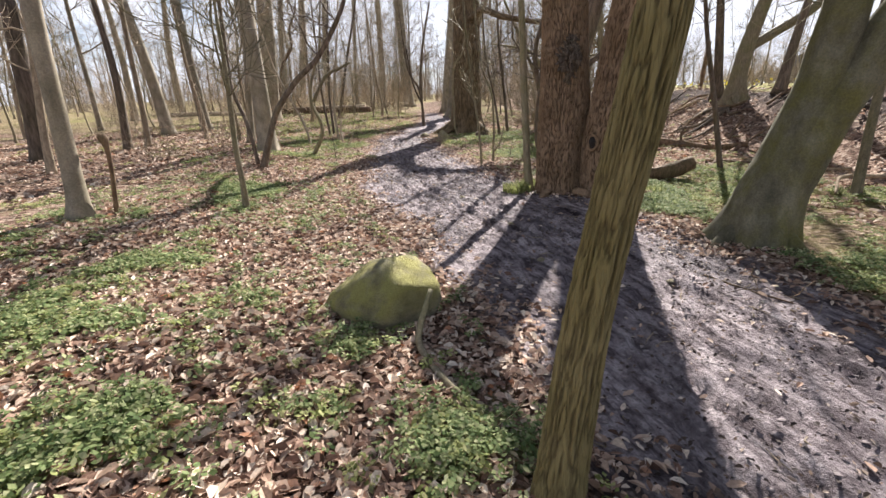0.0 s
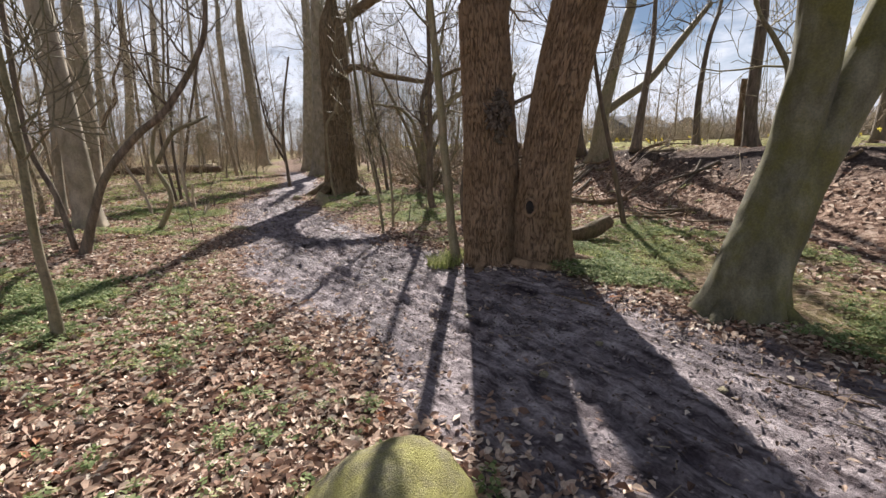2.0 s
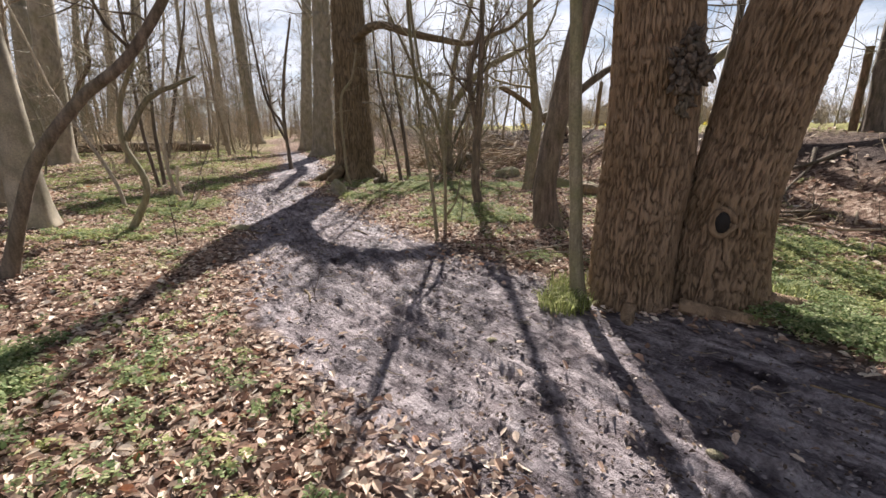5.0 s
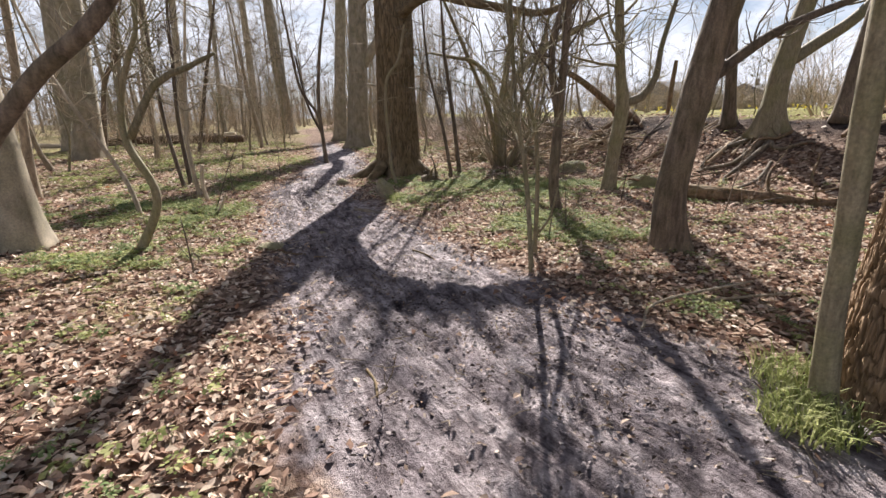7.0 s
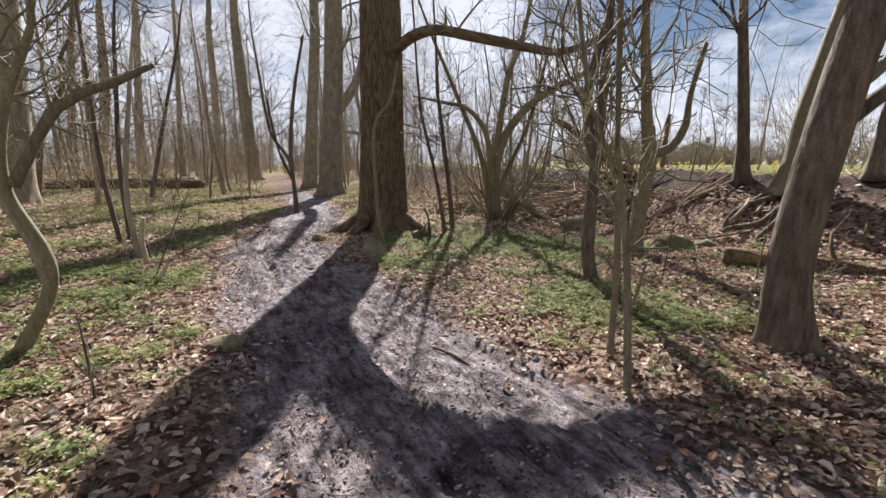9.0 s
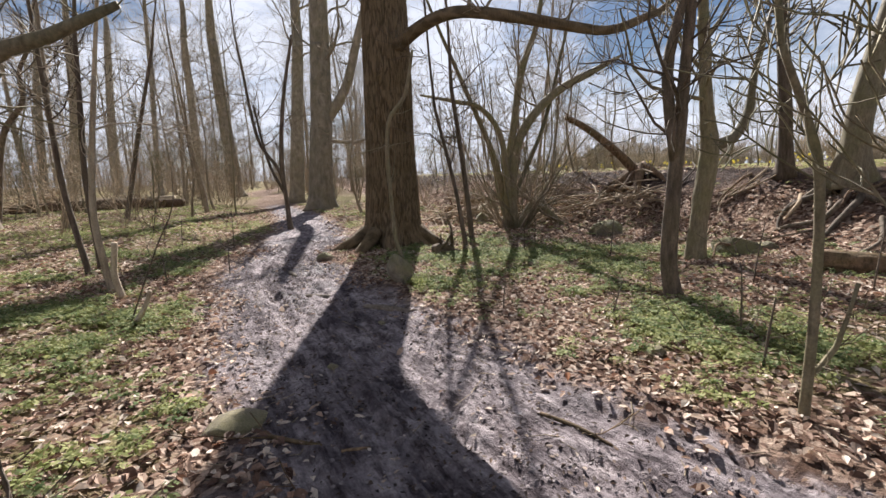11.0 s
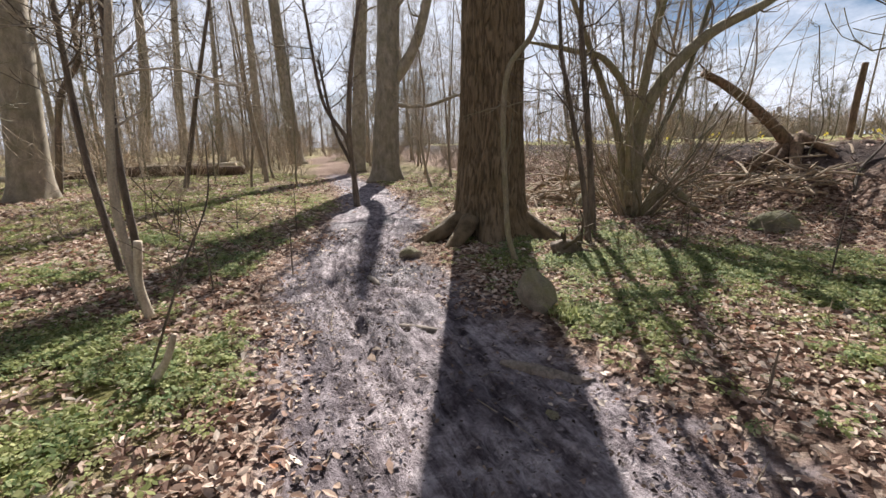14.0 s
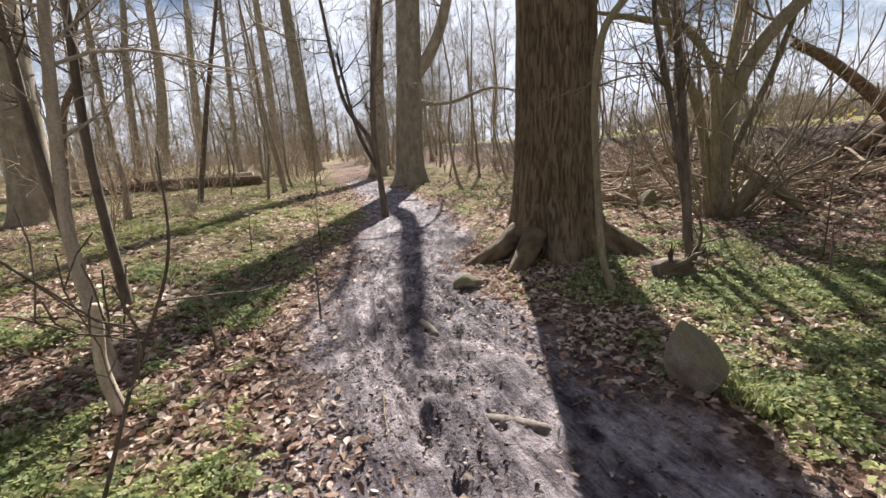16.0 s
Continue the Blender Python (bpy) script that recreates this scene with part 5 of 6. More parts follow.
# dead branches strewn over the bank's slope
deal = np.random.default_rng(87)
for i in range(46):
    y0 = deal.uniform(9.5, 24)
    x0 = 8.2 - 0.12 * (y0 - 10) + deal.uniform(-1.6, 2.3)
    a0, ln, r0 = deal.uniform(-0.6, 0.9) + (math.pi if deal.random() < 0.5 else 0), deal.uniform(0.7, 2.4), deal.uniform(0.012, 0.04)
    line = [(x0 + math.cos(a0 + bend) * ln * f, y0 + math.sin(a0 + bend) * ln * f, r0 * (1.1 - 0.7 * f), lift) for f, bend, lift in ((0, 0, 0), (0.35, 0.1, deal.uniform(0, 0.12)), (0.7, -0.08, deal.uniform(0, 0.22)), (1.0, 0.05, deal.uniform(0, 0.25)))]
    log("fallen_branch", lie(line), (M_ROT, M_DARK, M_BRUSH)[i % 3], "bare dead branch lying on the bank's slope", 7, 600 + i, 0.003, 3, "branch", 3, "dead branches on the bank")


# ---- the thicket: an old hazel stool ----
def hazel():
    rng = np.random.default_rng(77)
    x, y = 4.35, 20.5
    z = ground_at(x, y) - 0.05
    root = thing("hazel_bush", x, y, z, "old many-stemmed hazel with arching and leaning stems", "bush")
    big_stems = (((4.25, 20.5, 0, 0.15), (4.18, 20.5, 0.6, 0.11), (4.17, 20.5, 1.4, 0.095), (4.33, 20.5, 2.35, 0.085), (4.56, 20.5, 3.72, 0.075), (4.93, 20.5, 4.7, 0.06), (5.3, 20.5, 6.5, 0.03)),
                 ((4.32, 20.45, 0, 0.16), (4.25, 20.45, 0.74, 0.125), (4.32, 20.45, 1.72, 0.115), (4.68, 20.45, 2.5, 0.11), (5.47, 20.45, 3.25, 0.095), (6.57, 20.5, 3.79, 0.075), (7.4, 20.6, 4.2, 0.03)),
                 ((4.2, 20.55, 0, 0.13), (4.13, 20.55, 0.58, 0.09), (3.85, 20.55, 1.73, 0.065), (3.21, 20.55, 3.18, 0.05), (2.58, 20.5, 4.5, 0.035), (2.2, 20.5, 5.4, 0.02)),
                 ((4.18, 20.4, 0.2, 0.10), (4.08, 20.4, 1.4, 0.075), (3.94, 20.4, 2.27, 0.065), (3.46, 20.4, 2.85, 0.055), (2.88, 20.45, 2.99, 0.045), (2.08, 20.5, 3.13, 0.02)),
                 ((4.4, 20.5, 0, 0.10), (4.36, 20.5, 0.74, 0.06), (5.14, 20.5, 2.5, 0.045), (5.61, 20.5, 4.2, 0.035), (5.9, 20.5, 5.4, 0.02)),
                 ((4.4, 20.35, 0, 0.12), (4.75, 20.3, 0.55, 0.11), (5.15, 20.2, 0.33, 0.085), (5.5, 20.2, 0.05, 0.05)))
    for st in big_stems:
        pts, rad = curve([(a - x, b - y, c - z, r) for a, b, c, r in st], 0.1)
        g = Geo()
        g.tube(pts, rad, 16, fissured(0.008, 4, 3, 9))
        s = part("stem", g, M_SAP, root)
        g = Geo()
        for k in range(9):
            q = int(rng.integers(len(pts) // 3, len(pts)))
            grow(g, rng, pts[q], rng.normal(size=3) + np.array([0, 0, 0.6]), rng.uniform(0.8, 2.2), max(0.008, rad[q] * 0.25), 1, (5,), least=0.005)
        part("crown", g, M_TWIG, s)
    for i in range(26):
        az = rng.uniform(0, 2 * math.pi)
        out = rng.uniform(0.15, 1.25)
        g = Geo()
        grow(g, rng, (math.cos(az) * 0.28, math.sin(az) * 0.28, 0.0), (math.cos(az) * out, math.sin(az) * out, 1.0), rng.uniform(1.6, 4.2), rng.uniform(0.012, 0.035), 1, (5,), rise=0.05, wander=0.12, least=0.004)
        part("shoot", g, M_SAP if i % 2 else M_TWIG, root)


hazel()

# ---- the wood around: repeated kinds ----
KEEP = [(-9.7, 26.2, 2.5), (-13.3, 31.9, 2.5), (-3.4, 13, 1.5), (1.2, 19.5, 3), (0, 31.3, 2.5), (-1.3, 38.6, 2), (-10.2, 18.5, 2), (-9.9, 20.6, 2), (-8.5, 11.8, 2), (-6.3, 49, 3)]


def free(x, y, gap):
    o = float(path_side(np.array([x]), np.array([y]))[0][0])
    return o > gap and all((x - a) ** 2 + (y - b) ** 2 > r * r for a, b, r in KEEP)


def forest_kind(name, height, r, seed, mat, label, first, limbs, spread, kids, category, group):
    rng = np.random.default_rng(seed)
    c = [(0, 0, 0, r * 1.1), (rng.normal() * 0.1, rng.normal() * 0.1, height * 0.12, r * 0.9)]
    px, py = c[-1][:2]
    lx, ly = rng.normal() * 0.05, rng.normal() * 0.05
    for f in (0.3, 0.5, 0.7):
        px, py = px + lx * height * 0.2 + rng.normal() * 0.12, py + ly * height * 0.2 + rng.normal() * 0.12
        c.append((px, py, height * f, r * (1 - 0.8 * f)))
    t = tree(name, c, mat, label, height, 10, height / 40, 0.45, 5, 0.25, limbs, first, spread, seed, group=group, kids=kids, category=category)
    return t


kinds = [forest_kind("forest_tree", h, r, 500 + i, M_GREY if i % 3 else M_TWIG, "bare tall woodland tree rising from leaf litter", h * 0.2, 18, h * 0.17, (6, 6), "tree", "trees of the open wood")
         for i, (h, r) in enumerate(((18, 0.10), (20, 0.14), (16, 0.07), (19, 0.09), (15, 0.055), (21, 0.16), (17, 0.07)))]
young = [forest_kind("young_tree", h, r, 540 + i, M_TWIG if i % 2 else M_SAP, "thin bare young tree in the wood", h * 0.22, 12, h * 0.22, (4, 5), "tree", "young stems of the wood")
         for i, (h, r) in enumerate(((6, 0.045), (7.5, 0.06), (5, 0.035), (9, 0.08), (4, 0.03)))]


def shrub_kind(seed, high, stems, mat, label):
    rng = np.random.default_rng(seed)
    root = thing("shrub", 0, 0, 0, label, "shrub", "undergrowth shrubs")
    for i in range(stems):
        az = rng.uniform(0, 2 * math.pi)
        g = Geo()
        grow(g, rng, (math.cos(az) * 0.1, math.sin(az) * 0.1, -0.05), (math.cos(az) * 0.7, math.sin(az) * 0.7, 1.0), high * rng.uniform(0.6, 1.1), 0.014, 2, (4, 5), rise=0.06, wander=0.16, least=0.0045)
        part("stem", g, mat, root)
    return root


shrubs = [shrub_kind(580 + i, h, n, M_BRUSH if i % 2 else M_TWIG, "bare twiggy undergrowth shrub") for i, (h, n) in enumerate(((1.6, 6), (2.4, 7), (1.1, 5), (3.2, 7)))]
rng = np.random.default_rng(90)
taken = [(a, b) for a, b, _ in KEEP]
used = {}


def scatter(pool, count, xr, yr, gap, apart, smin=0.8, smax=1.2):
    """Copies of the kinds at random free places; the first of each kind goes first."""
    done, tries = 0, 0
    while done < count and tries < count * 40:
        tries += 1
        x, y = rng.uniform(*xr), rng.uniform(*yr)
        if not free(x, y, gap) or any((x - a) ** 2 + (y - b) ** 2 < apart * apart for a, b in taken):
            continue
        taken.append((x, y))
        k = pool[int(rng.integers(len(pool)))]
        m = pose(x, y, ground_at(x, y) - 0.08, 0, 0, rng.uniform(0, 360))
        if k.name in used:
            o = copy_thing(k, m)
        else:
            o = k
            used[k.name] = 1
            o.matrix_basis = m
        s = rng.uniform(smin, smax)
        o.scale = (s, s, s)
        done += 1


scatter(kinds, 5, (-20, -12), (8, 30), 3, 2.6, 0.7, 0.9)
scatter(kinds, 48, (-62, -9), (24, 95), 4, 2.6)
scatter(kinds, 20, (-9, 7), (41, 100), 1.5, 2.4)
scatter(kinds, 10, (3.5, 14), (30, 75), 3, 2.2, 0.6, 0.95)
scatter(kinds, 9, (-45, -20), (4, 24), 4, 3)
scatter(young, 26, (-16, -4.5), (15, 42), 2, 1.5)
scatter(young, 16, (-14, -6), (7, 15), 3, 1.4)
scatter(young, 28, (3.0, 9.5), (20.5, 40), 2, 0.8, 0.55, 1.0)
scatter(young, 14, (-5, 3), (26, 45), 1.2, 1.6, 0.7, 1.0)
scatter(young, 12, (10.5, 22), (14, 50), 3, 2.0, 0.5, 0.9)
scatter(shrubs, 48, (-30, -5), (26, 60), 2, 1.4)
scatter(shrubs, 20, (3.2, 9), (22, 42), 1.5, 0.9, 0.8, 1.3)
scatter(shrubs, 26, (-8, 5), (34, 60), 1.2, 1.5)
scatter(shrubs, 14, (-14, -5), (10, 26), 2.5, 1.6, 0.5, 0.9)
scatter(shrubs, 26, (-15, 1), (50, 78), 0.6, 1.2)
scatter(kinds, 12, (-14, 0), (58, 85), 0.8, 1.8)
scatter(young, 16, (-14, 2), (44, 70), 0.8, 1.2)
scatter(shrubs, 34, (-24, 4), (74, 92), -9, 1.1, 0.9, 1.5)
scatter(shrubs, 40, (11, 24), (9, 50), 4, 1.2, 0.6, 1.1)
scatter(young, 22, (12, 26), (8, 44), 4, 1.5, 0.5, 0.9)
scatter(kinds, 9, (16, 34), (14, 60), 5, 3, 0.4, 0.6)
for pool in (kinds, young, shrubs):
    for k in pool:
        if k.name not in used:
            k.matrix_basis = pose(-30 + 3 * pool.index(k), 100, 0)


def copper_shrub(x, y, h, seed):
    """A young beech that keeps its dry copper leaves."""
    r2 = np.random.default_rng(seed)
    z = ground_at(x, y)
    root = thing("beech_sapling", x, y, z, "young beech holding dry copper leaves", "sapling", "copper-leaved beech saplings")
    g = Geo()
    grow(g, r2, (0, 0, -0.05), (0.05, 0, 1), h, 0.02, 2, (9, 5), rise=0.02, wander=0.12, least=0.004)
    part("stem", g, M_TWIG, root)
    v = np.concatenate(g.v)
    v = v[v[:, 2] > h * 0.3]
    g = Geo()
    for k in r2.integers(0, len(v), 260):
        a, t = r2.uniform(0, 6.28), r2.uniform(-0.6, 0.3)
        u = np.array([math.cos(a), math.sin(a), t]) * 0.05
        w = np.array([-math.sin(a), math.cos(a), 0]) * 0.022
        p = v[k]
        g.add([p, p + u * 0.5 + w, p + u, p + u * 0.5 - w], [(0, 1, 2, 3)])
    tagged(part("foliage", g, M_COPPER, root), kind="stuff")


for i, (x, y, h) in enumerate(((-7.2, 33.5, 2.2), (-3.9, 34.5, 2.0), (-10.5, 31, 2.6), (-12.5, 34.5, 2.2), (-6.0, 39, 2.4), (-8.8, 40.5, 2.6), (-9.5, 22, 2.0), (-16.5, 33, 2.4))):
    copper_shrub(x, y, h, 700 + i)


# ---- brush piles, far wood, hedge ----
def brush_pile(x, y, size, n, seed, label):
    r2 = np.random.default_rng(seed)
    z = ground_at(x, y)
    root = thing("brush_pile", x, y, z, label, "brush pile")
    g = Geo()
    for i in range(n):
        a = r2.uniform(0, math.pi)
        px, py, pz = r2.normal() * size * 0.5, r2.normal() * size * 0.4, abs(r2.normal()) * size * 0.22
        d = np.array([math.cos(a), math.sin(a) * 0.7, r2.normal() * 0.25]) * r2.uniform(0.5, 1.2) * size
        g.tube([(px - d[0] / 2, py - d[1] / 2, max(0.0, pz - d[2] / 2)), (px, py, pz + 0.05), (px + d[0] / 2, py + d[1] / 2, max(0.0, pz + d[2] / 2))], [0.025, 0.02, 0.008], 5, cap=False)
    tagged(part("tangle", g, M_BRUSH, root), kind="stuff")


brush_pile(-13.5, 37.5, 2.2, 120, 1, "heap of dead branches by the fallen trunks")
brush_pile(6.0, 21.8, 1.5, 90, 2, "tangle of dead branches on the bank's foot")
brush_pile(7.6, 20.2, 1.2, 60, 3, "tangle of dead branches on the bank")
brush_pile(3.4, 23.0, 1.1, 60, 4, "tangle of dead branches by the thicket")
brush_pile(7.2, 24.5, 1.4, 70, 5, "tangle of dead branches on the bank")


def far_wood():
    """The twiggy wood that closes the view between the trees."""
    r2 = np.random.default_rng(12)
    g = Geo()
    n = 0
    while n < 360:
        x, y = r2.uniform(-130, 26), r2.uniform(40, 150)
        if not (70 < math.hypot(x, y - 10) < 150) or x > 4 + 0.16 * y:
            continue
        n += 1
        z, h, r = 0.2, r2.uniform(6, 14), r2.uniform(0.06, 0.2)
        lean = r2.normal(size=2) * 0.5
        pts = [(x, y, z - 0.2), (x + lean[0] * 0.4, y + lean[1] * 0.4, z + h * 0.4), (x + lean[0], y + lean[1], z + h)]
        g.tube(pts, [r, r * 0.7, r * 0.2], 5, cap=False)
        for k in range(9):
            f = r2.uniform(0.15, 1.0)
            a = r2.uniform(0, 6.28)
            q = np.array(pts[0]) * (1 - f) + np.array(pts[2]) * f
            grow(g, r2, q, (math.cos(a), math.sin(a), r2.uniform(0.2, 0.9)), r2.uniform(1.5, 4.0), 0.035, 1, (5,), least=0.018)
        for k in range(5):
            a = r2.uniform(0, 6.28)
            grow(g, r2, (x + r2.normal() * 2, y + r2.normal() * 2, z - 0.1), (math.cos(a) * 0.5, math.sin(a) * 0.5, 1), r2.uniform(2.0, 5.0), 0.03, 1, (5,), least=0.016)
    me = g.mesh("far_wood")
    me.materials.append(M_FAR_HAZED)
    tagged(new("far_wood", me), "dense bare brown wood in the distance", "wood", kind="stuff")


far_wood()


def far_bushes():
    """Hedges and bushes beyond the open field."""
    r2 = np.random.default_rng(13)
    g = Geo()
    for i in range(330):
        t = r2.random()
        x, y = 45 + 60 * t + r2.normal() * 4, 95 - 75 * t + r2.normal() * 4
        for k in range(5):
            a = r2.uniform(0, 6.28)
            grow(g, r2, (x, y, 1.2), (math.cos(a) * 0.7, math.sin(a) * 0.7, 1), r2.uniform(1.5, 4.5), 0.06, 1, (6,), least=0.03)
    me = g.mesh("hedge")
    me.materials.append(M_FAR_HAZED)
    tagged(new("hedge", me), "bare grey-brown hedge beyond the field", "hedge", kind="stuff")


far_bushes()

M_WALL = plain("brown_brick_wall", (0.22, 0.18, 0.15), (0.30, 0.25, 0.21), 1.2)
M_ROOF = plain("grey_tile_roof", (0.13, 0.13, 0.14), (0.2, 0.2, 0.21), 2.0)
M_GLASS = plain("dark_window_glass", (0.03, 0.035, 0.04), (0.06, 0.065, 0.07), 2.0, 0.15)


def box(name, sx, sy, sz, x, y, z, mat, parent):
    bm = bmesh.new()
    bmesh.ops.create_cube(bm, size=1.0)
    bmesh.ops.scale(bm, vec=(sx, sy, sz), verts=bm.verts)
    bmesh.ops.bevel(bm, geom=bm.edges[:], offset=min(sx, sy, sz) * 0.03, segments=1, affect="EDGES")
    bmesh.ops.translate(bm, vec=(x, y, z), verts=bm.verts)
    me = bpy.data.meshes.new(name)
    bm.to_mesh(me)
    bm.free()
    return part(name, me, mat, parent)


def house(x, y, turn, wide, deep, eaves, ridge, label):
    root = thing("house", x, y, 1.25, label, "house")
    root.matrix_basis = pose(x, y, 1.25, 0, 0, turn)
    box("wall", wide, deep, eaves, 0, 0, eaves / 2, M_WALL, root)
    h, w, o = ridge - eaves, wide / 2 + 0.4, deep / 2 + 0.4
    me = bpy.data.meshes.new("roof")
    me.from_pydata([(-w, -o, eaves - 0.05), (w, -o, eaves - 0.05), (w, o, eaves - 0.05), (-w, o, eaves - 0.05), (-w, 0, eaves + h), (w, 0, eaves + h)], [],
                   [(0, 1, 5, 4), (2, 3, 4, 5), (0, 4, 3), (1, 2, 5), (3, 2, 1, 0)])
    roof = part("roof", me, M_ROOF, root)
    box("chimney", 0.7, 0.7, 1.6, wide * 0.2, 0, ridge + 0.3, M_WALL, roof)
    for k in range(int(wide // 3)):
        wx = -wide / 2 + 1.6 + k * 3.0
        box("window", 1.2, 0.10, 1.3, wx, -deep / 2 - 0.03, eaves * 0.55, M_GLASS, root)


house(76, 90, 35, 13, 8, 2.6, 4.6, "low brown house with a grey roof beyond the field")
house(58, 86, 20, 14, 8, 2.6, 4.9, "low brown house with a grey roof beyond the field")


# ---- ground cover ----
def clutter(count, xr, yr, weight, seed):
    """Random points kept in proportion to weight(x, y)."""
    r2 = np.random.default_rng(seed)
    got = []
    total = 0
    while total < count:
        x, y = r2.uniform(*xr, count * 2), r2.uniform(*yr, count * 2)
        keep = r2.random(count * 2) < weight(x, y)
        got.append(np.stack([x[keep], y[keep]], 1))
        total += int(keep.sum())
    return np.concatenate(got)[:count], r2


def flat_leaves(name, pts, r2, size, mat, label, tilt=0.35, lift=0.006, broad=0.55):
    """Curled leaves lying about: six corners, folded on the midrib."""
    n = len(pts)
    z = relief(pts[:, 0], pts[:, 1]) + lift + r2.random(n) * 0.018
    a = r2.uniform(0, 2 * math.pi, n)
    s = r2.uniform(size[0], size[1], n)
    u = np.stack([np.cos(a), np.sin(a), r2.normal(size=n) * tilt * 0.6], 1) * s[:, None]
    v = np.stack([-np.sin(a), np.cos(a), r2.normal(size=n) * tilt], 1) * (s * broad)[:, None]
    c = np.stack([pts[:, 0], pts[:, 1], z], 1)
    curl = (r2.uniform(-0.15, 0.75, n) * s)[:, None] * np.array([0, 0, 1.0])
    vs = np.stack([c - u * 0.55, c - u * 0.12 + v * 0.5 + curl * 0.6, c + u * 0.30 + v * 0.38 + curl * 0.6, c + u * 0.60 + curl * 0.3, c + u * 0.30 - v * 0.38 + curl * 0.6, c - u * 0.12 - v * 0.5 + curl * 0.6], 1).reshape(-1, 3)
    b = np.arange(n) * 6
    f = np.concatenate([np.stack([b, b + 3, b + 2, b + 1], 1), np.stack([b, b + 5, b + 4, b + 3], 1)])
    me = bpy.data.meshes.new(name)
    me.from_pydata(vs.tolist(), [], f.tolist())
    me.materials.append(mat)
    return tagged(new(name, me), label, "leaves", kind="stuff")


def litter_weight(x, y):
    out, left, right = path_side(x, y)
    rough = 0.6 * fbm(x * 1.7, y * 1.7, 0, 4, 91)
    w = 0.005 + 0.995 * ease(-0.55, 0.55, out + rough)
    foot = 8.2 - 0.12 * (y - 10)
    w = w * (1 - 0.9 * ease(foot + 2.3, foot + 3.2, x)) * (1 - 0.85 * bareness(x, y))
    return w * (1 - 0.55 * np.clip(greenness(x, y) - 0.35, 0, 1)) * (0.55 + 0.45 * ease(-0.3, 0.2, fbm(x * 0.8, y * 0.8, 5, 3, 95)))


pts, r2 = clutter(70000, (-3.0, 4.8), (1.6, 9.0), litter_weight, 1)
flat_leaves("leaf_litter", pts, r2, (0.026, 0.074), M_LITTER, "brown and tan dead beech and oak leaves")
pts, r2 = clutter(76000, (-5.0, 7.5), (9.0, 20.0), litter_weight, 2)
flat_leaves("leaf_litter", pts, r2, (0.026, 0.074), M_LITTER, "brown and tan dead beech and oak leaves")
pts, r2 = clutter(52000, (-14.0, 11.0), (2.0, 34.0), lambda x, y: litter_weight(x, y) * (1 - (x > -4) * (x < 6) * (y < 19)), 3)
flat_leaves("leaf_litter", pts, r2, (0.05, 0.11), M_LITTER, "brown dead leaves under the trees")


pts, r2 = clutter(15000, (-2.5, 5.2), (1.8, 21.0), lambda x, y: (1 - ease(-0.2, 0.3, path_side(x, y)[0])) * (0.25 + 0.75 * ease(-0.2, 0.35, fbm(x * 1.3, y * 0.7, 2, 3, 97))), 5)
flat_leaves("trodden_leaf_bits", pts, r2, (0.010, 0.034), M_BITS, "dark trodden scraps of leaf in the mud", 0.3, 0.002, 0.6)


def herb_weight(x, y):
    out, left, right = path_side(x, y)
    w = 0.013 + 0.5 * ease(0.38, 1.15, greenness(x, y) + 0.75 * fbm(x * 2.1, y * 2.1, 0, 4, 99))
    return w * ease(-0.05, 0.3, out)


def herbs(name, clumps, xr, yr, mat, label, seed, size, high, per=6):
    """Low feathery plants: sprays of small paired leaflets arching from a common foot."""
    base, r2 = clutter(clumps, xr, yr, herb_weight, seed)
    n = clumps * per
    foot = np.repeat(base, per, 0) + r2.normal(size=(n, 2)) * 0.035
    az = r2.uniform(0, 2 * math.pi, n)
    s = r2.uniform(size * 0.6, size * 1.35, n)
    d = np.stack([np.cos(az), np.sin(az)], 1)
    w = np.stack([-np.sin(az), np.cos(az)], 1)
    rise = r2.uniform(0.3, 1.0, n) * high
    fz = relief(foot[:, 0], foot[:, 1])
    vs = []
    for along, side in ((0.9, 0.55), (0.9, -0.55), (1.7, 0.42), (1.7, -0.42), (2.3, 0.0)):
        wob = r2.normal(size=(n, 2)) * 0.12
        c = foot + (d * (along + wob[:, :1]) + w * (side + wob[:, 1:])) * s[:, None]
        cz = fz + rise * (0.75 + 0.25 * math.sin(along * 1.3)) + 0.006
        dirn = d + w * side * 1.6
        dirn /= np.linalg.norm(dirn, axis=1)[:, None]
        perp = np.stack([-dirn[:, 1], dirn[:, 0]], 1)
        ln, br = s * 0.55, s * 0.33
        tip, roll = r2.normal(size=n) * 0.3 - 0.15, r2.normal(size=n) * 0.4
        for f, g in ((-1, 0), (0.1, 1), (1, 0), (0.1, -1)):
            xy = c + dirn * (ln * f)[:, None] + perp * (br * g)[:, None]
            vs.append(np.column_stack([xy, cz + ln * f * tip + br * g * roll]))
    vs = np.stack(vs, 1).reshape(-1, 3)
    b = np.arange(n * 5) * 4
    me = bpy.data.meshes.new(name)
    me.from_pydata(vs.tolist(), [], np.stack([b, b + 1, b + 2, b + 3], 1).tolist())
    me.materials.append(mat)
    return tagged(new(name, me), label, "plants", kind="stuff")


herbs("green_herbs", 1900, (-3.5, 4.8), (1.6, 9.5), M_HERB, "low dark green spring herbs among leaves", 21, 0.026, 0.085)
herbs("green_herbs", 2500, (-4.5, 7.5), (5.0, 20.0), M_HERB, "low dark green spring herbs among leaves", 22, 0.027, 0.085)
herbs("pale_herbs", 3400, (-4.5, 7.5), (2.0, 20.0), M_HERBLT, "low pale yellow-green spring herbs", 23, 0.027, 0.07)
herbs("pale_herbs", 4200, (-14.0, 9.0), (9.0, 36.0), M_HERBLT, "yellow-green herbs and grass under the trees", 24, 0.036, 0.06)


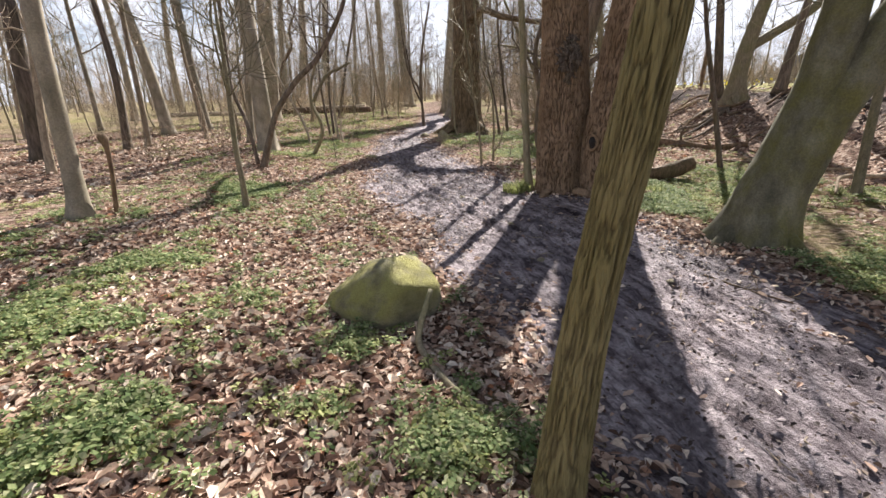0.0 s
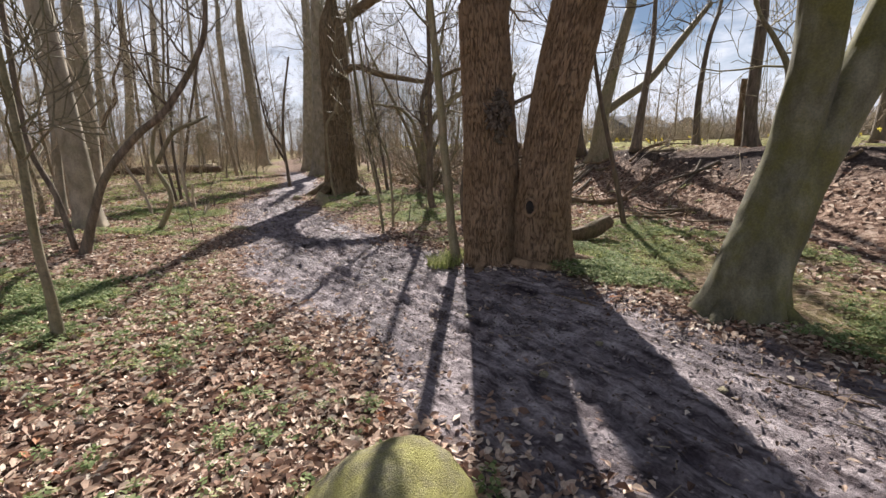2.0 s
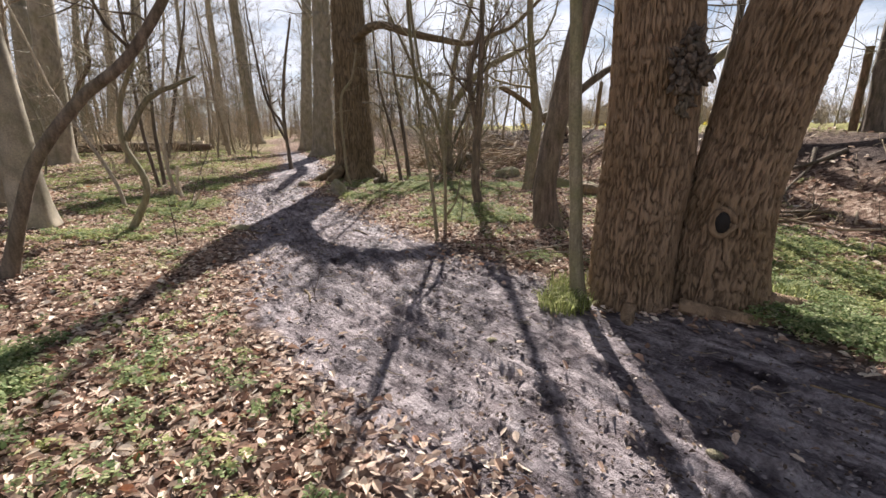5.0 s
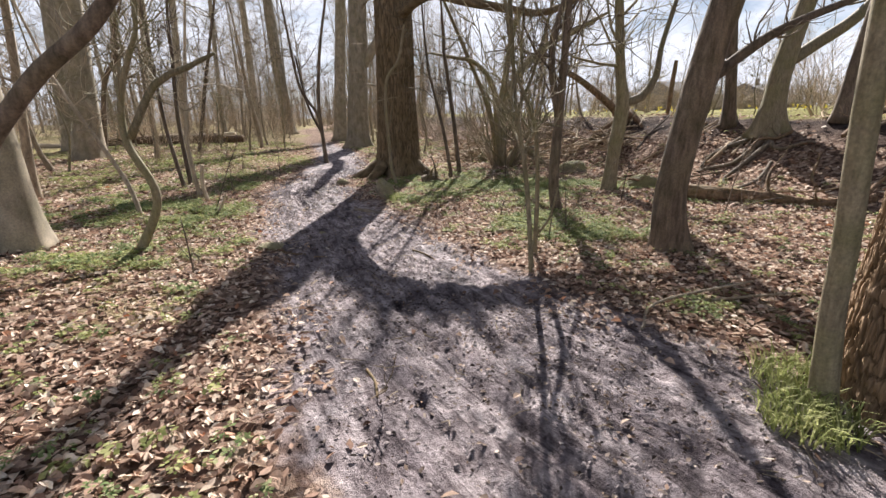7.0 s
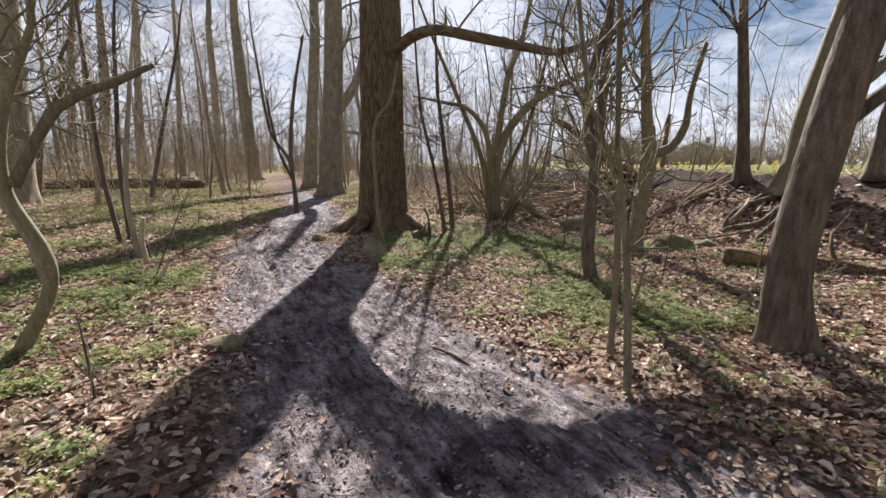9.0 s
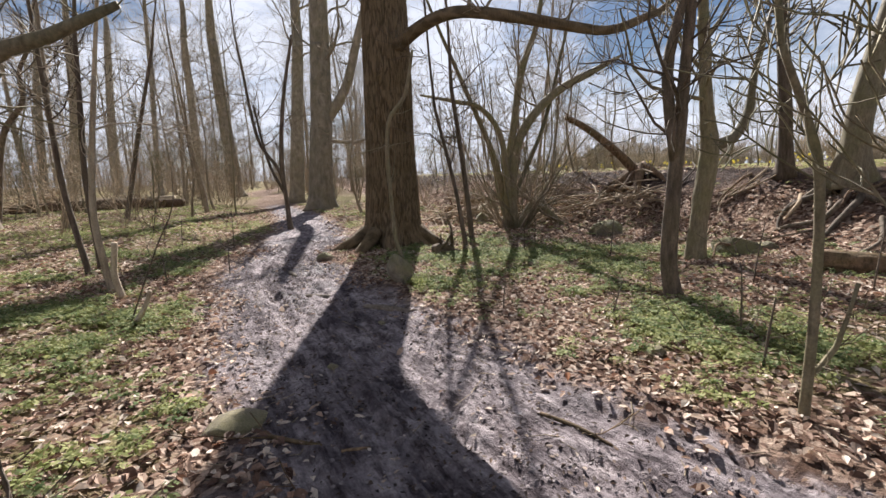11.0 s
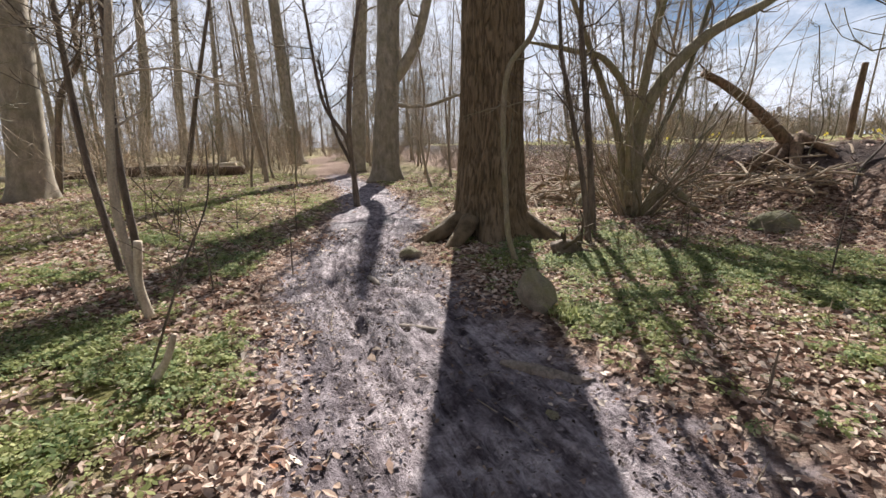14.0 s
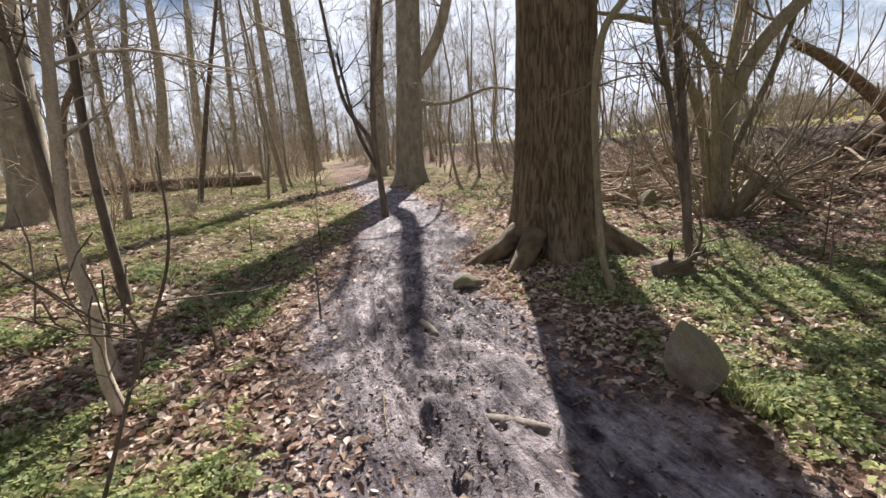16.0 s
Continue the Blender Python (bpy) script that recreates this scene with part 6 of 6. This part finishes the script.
def grass_tuft(x, y, r, n, seed, label):
    r2 = np.random.default_rng(seed)
    root = thing("grass_tuft", x, y, ground_at(x, y), label, "grass")
    g = Geo()
    for i in range(n):
        a, d = r2.uniform(0, 6.28), r2.random() ** 0.5 * r
        p = np.array([math.cos(a) * d, math.sin(a) * d, -0.01])
        b = r2.uniform(0, 6.28)
        o = np.array([math.cos(b), math.sin(b), 0])
        w = np.array([-math.sin(b), math.cos(b), 0]) * 0.004
        h = r2.uniform(0.06, 0.17)
        g.add([p - w, p + w, p + o * h * 0.35 + w + (0, 0, h * 0.8), p + o * h * 0.35 - w + (0, 0, h * 0.8), p + o * h * 0.9 + (0, 0, h)], [(0, 1, 2, 3), (3, 2, 4)])
    tagged(part("blade_mass", g, M_HERBLT, root), kind="stuff")


grass_tuft(2.53, 9.10, 0.22, 420, 1, "bright green grass tuft at the sapling's foot")
grass_tuft(2.75, 9.45, 0.2, 260, 2, "bright green grass tuft beside the oak")
grass_tuft(4.40, 8.62, 0.18, 220, 3, "green grass tuft beside the oak's foot")
grass_tuft(0.82, 15.82, 0.12, 120, 4, "green grass tuft beside a stone")


def small_twigs():
    """Broken twigs and stalks strewn over ground and path."""
    pts, r2 = clutter(2600, (-4.5, 7.0), (2.0, 20.0), lambda x, y: 0.35 + 0.65 * ease(-0.2, 0.5, path_side(x, y)[0]), 31)
    g = Geo()
    for x, y in pts:
        a, ln = r2.uniform(0, 6.28), r2.uniform(0.04, 0.20) * (1 + (r2.random() < 0.08) * 2)
        dx, dy = math.cos(a) * ln / 2, math.sin(a) * ln / 2
        q = np.array([(x - dx, y - dy), (x + r2.normal() * 0.01, y + r2.normal() * 0.01), (x + dx, y + dy)])
        z = relief(q[:, 0], q[:, 1]) + 0.006 + np.array([0, 0.006, 0.004 + r2.random() * 0.02])
        g.tube(np.column_stack([q, z]), [0.004, 0.0035, 0.002], 4, cap=False)
    me = g.mesh("twig_litter")
    me.materials.append(M_TWIG)
    tagged(new("twig_litter", me), "small broken twigs strewn over the ground", "twigs", kind="stuff")


small_twigs()


def mud_clods():
    """Crumbs and clods of trodden mud."""
    pts, r2 = clutter(5200, (-2.5, 5.2), (1.8, 20.0), lambda x, y: 1 - ease(-0.35, 0.05, path_side(x, y)[0]), 33)
    bm = bmesh.new()
    bmesh.ops.create_icosphere(bm, subdivisions=1, radius=1.0)
    bv = np.array([v.co[:] for v in bm.verts])
    bf = np.array([[v.index for v in f.verts] for f in bm.faces])
    bm.free()
    n = len(pts)
    s = r2.uniform(0.004, 0.015, n)
    z = relief(pts[:, 0], pts[:, 1])
    jit = 1 + 0.3 * r2.normal(size=(n, len(bv), 1))
    vs = bv[None] * jit * s[:, None, None] * np.array([1.3, 1.0, 0.55]) + np.stack([pts[:, 0], pts[:, 1], z], 1)[:, None, :]
    fs = bf[None] + (np.arange(n) * len(bv))[:, None, None]
    me = bpy.data.meshes.new("mud_clods")
    me.from_pydata(vs.reshape(-1, 3).tolist(), [], fs.reshape(-1, 3).tolist())
    me.materials.append(plain("clod_mud", (0.12, 0.095, 0.095), (0.28, 0.24, 0.235), 30, 0.9))
    tagged(new("mud_clods", me), "crumbs and clods of trodden grey mud", "mud", kind="stuff")


mud_clods()


def daffodils():
    """Yellow spring flowers along the field's edge."""
    r2 = np.random.default_rng(41)
    g = Geo()
    for i in range(170):
        y = r2.uniform(8, 60)
        x = 8.2 - 0.12 * (y - 10) + r2.uniform(3.4, 12)
        z = float(land(np.array([x]), np.array([y]))[0]) + r2.uniform(0.15, 0.32)
        for k in range(5):
            a = k * 1.2566 + r2.random()
            u = np.array([math.cos(a), r2.normal() * 0.3, math.sin(a)]) * 0.05
            w = np.array([-math.sin(a), 0, math.cos(a)]) * 0.02
            p = np.array([x, y, z])
            g.add([p, p + u * 0.6 + w, p + u, p + u * 0.6 - w], [(0, 1, 2, 3)])
    me = g.mesh("daffodils", False)
    me.materials.append(M_YELLOW)
    tagged(new("daffodils", me), "yellow daffodils along the field edge", "flowers", kind="stuff")


daffodils()
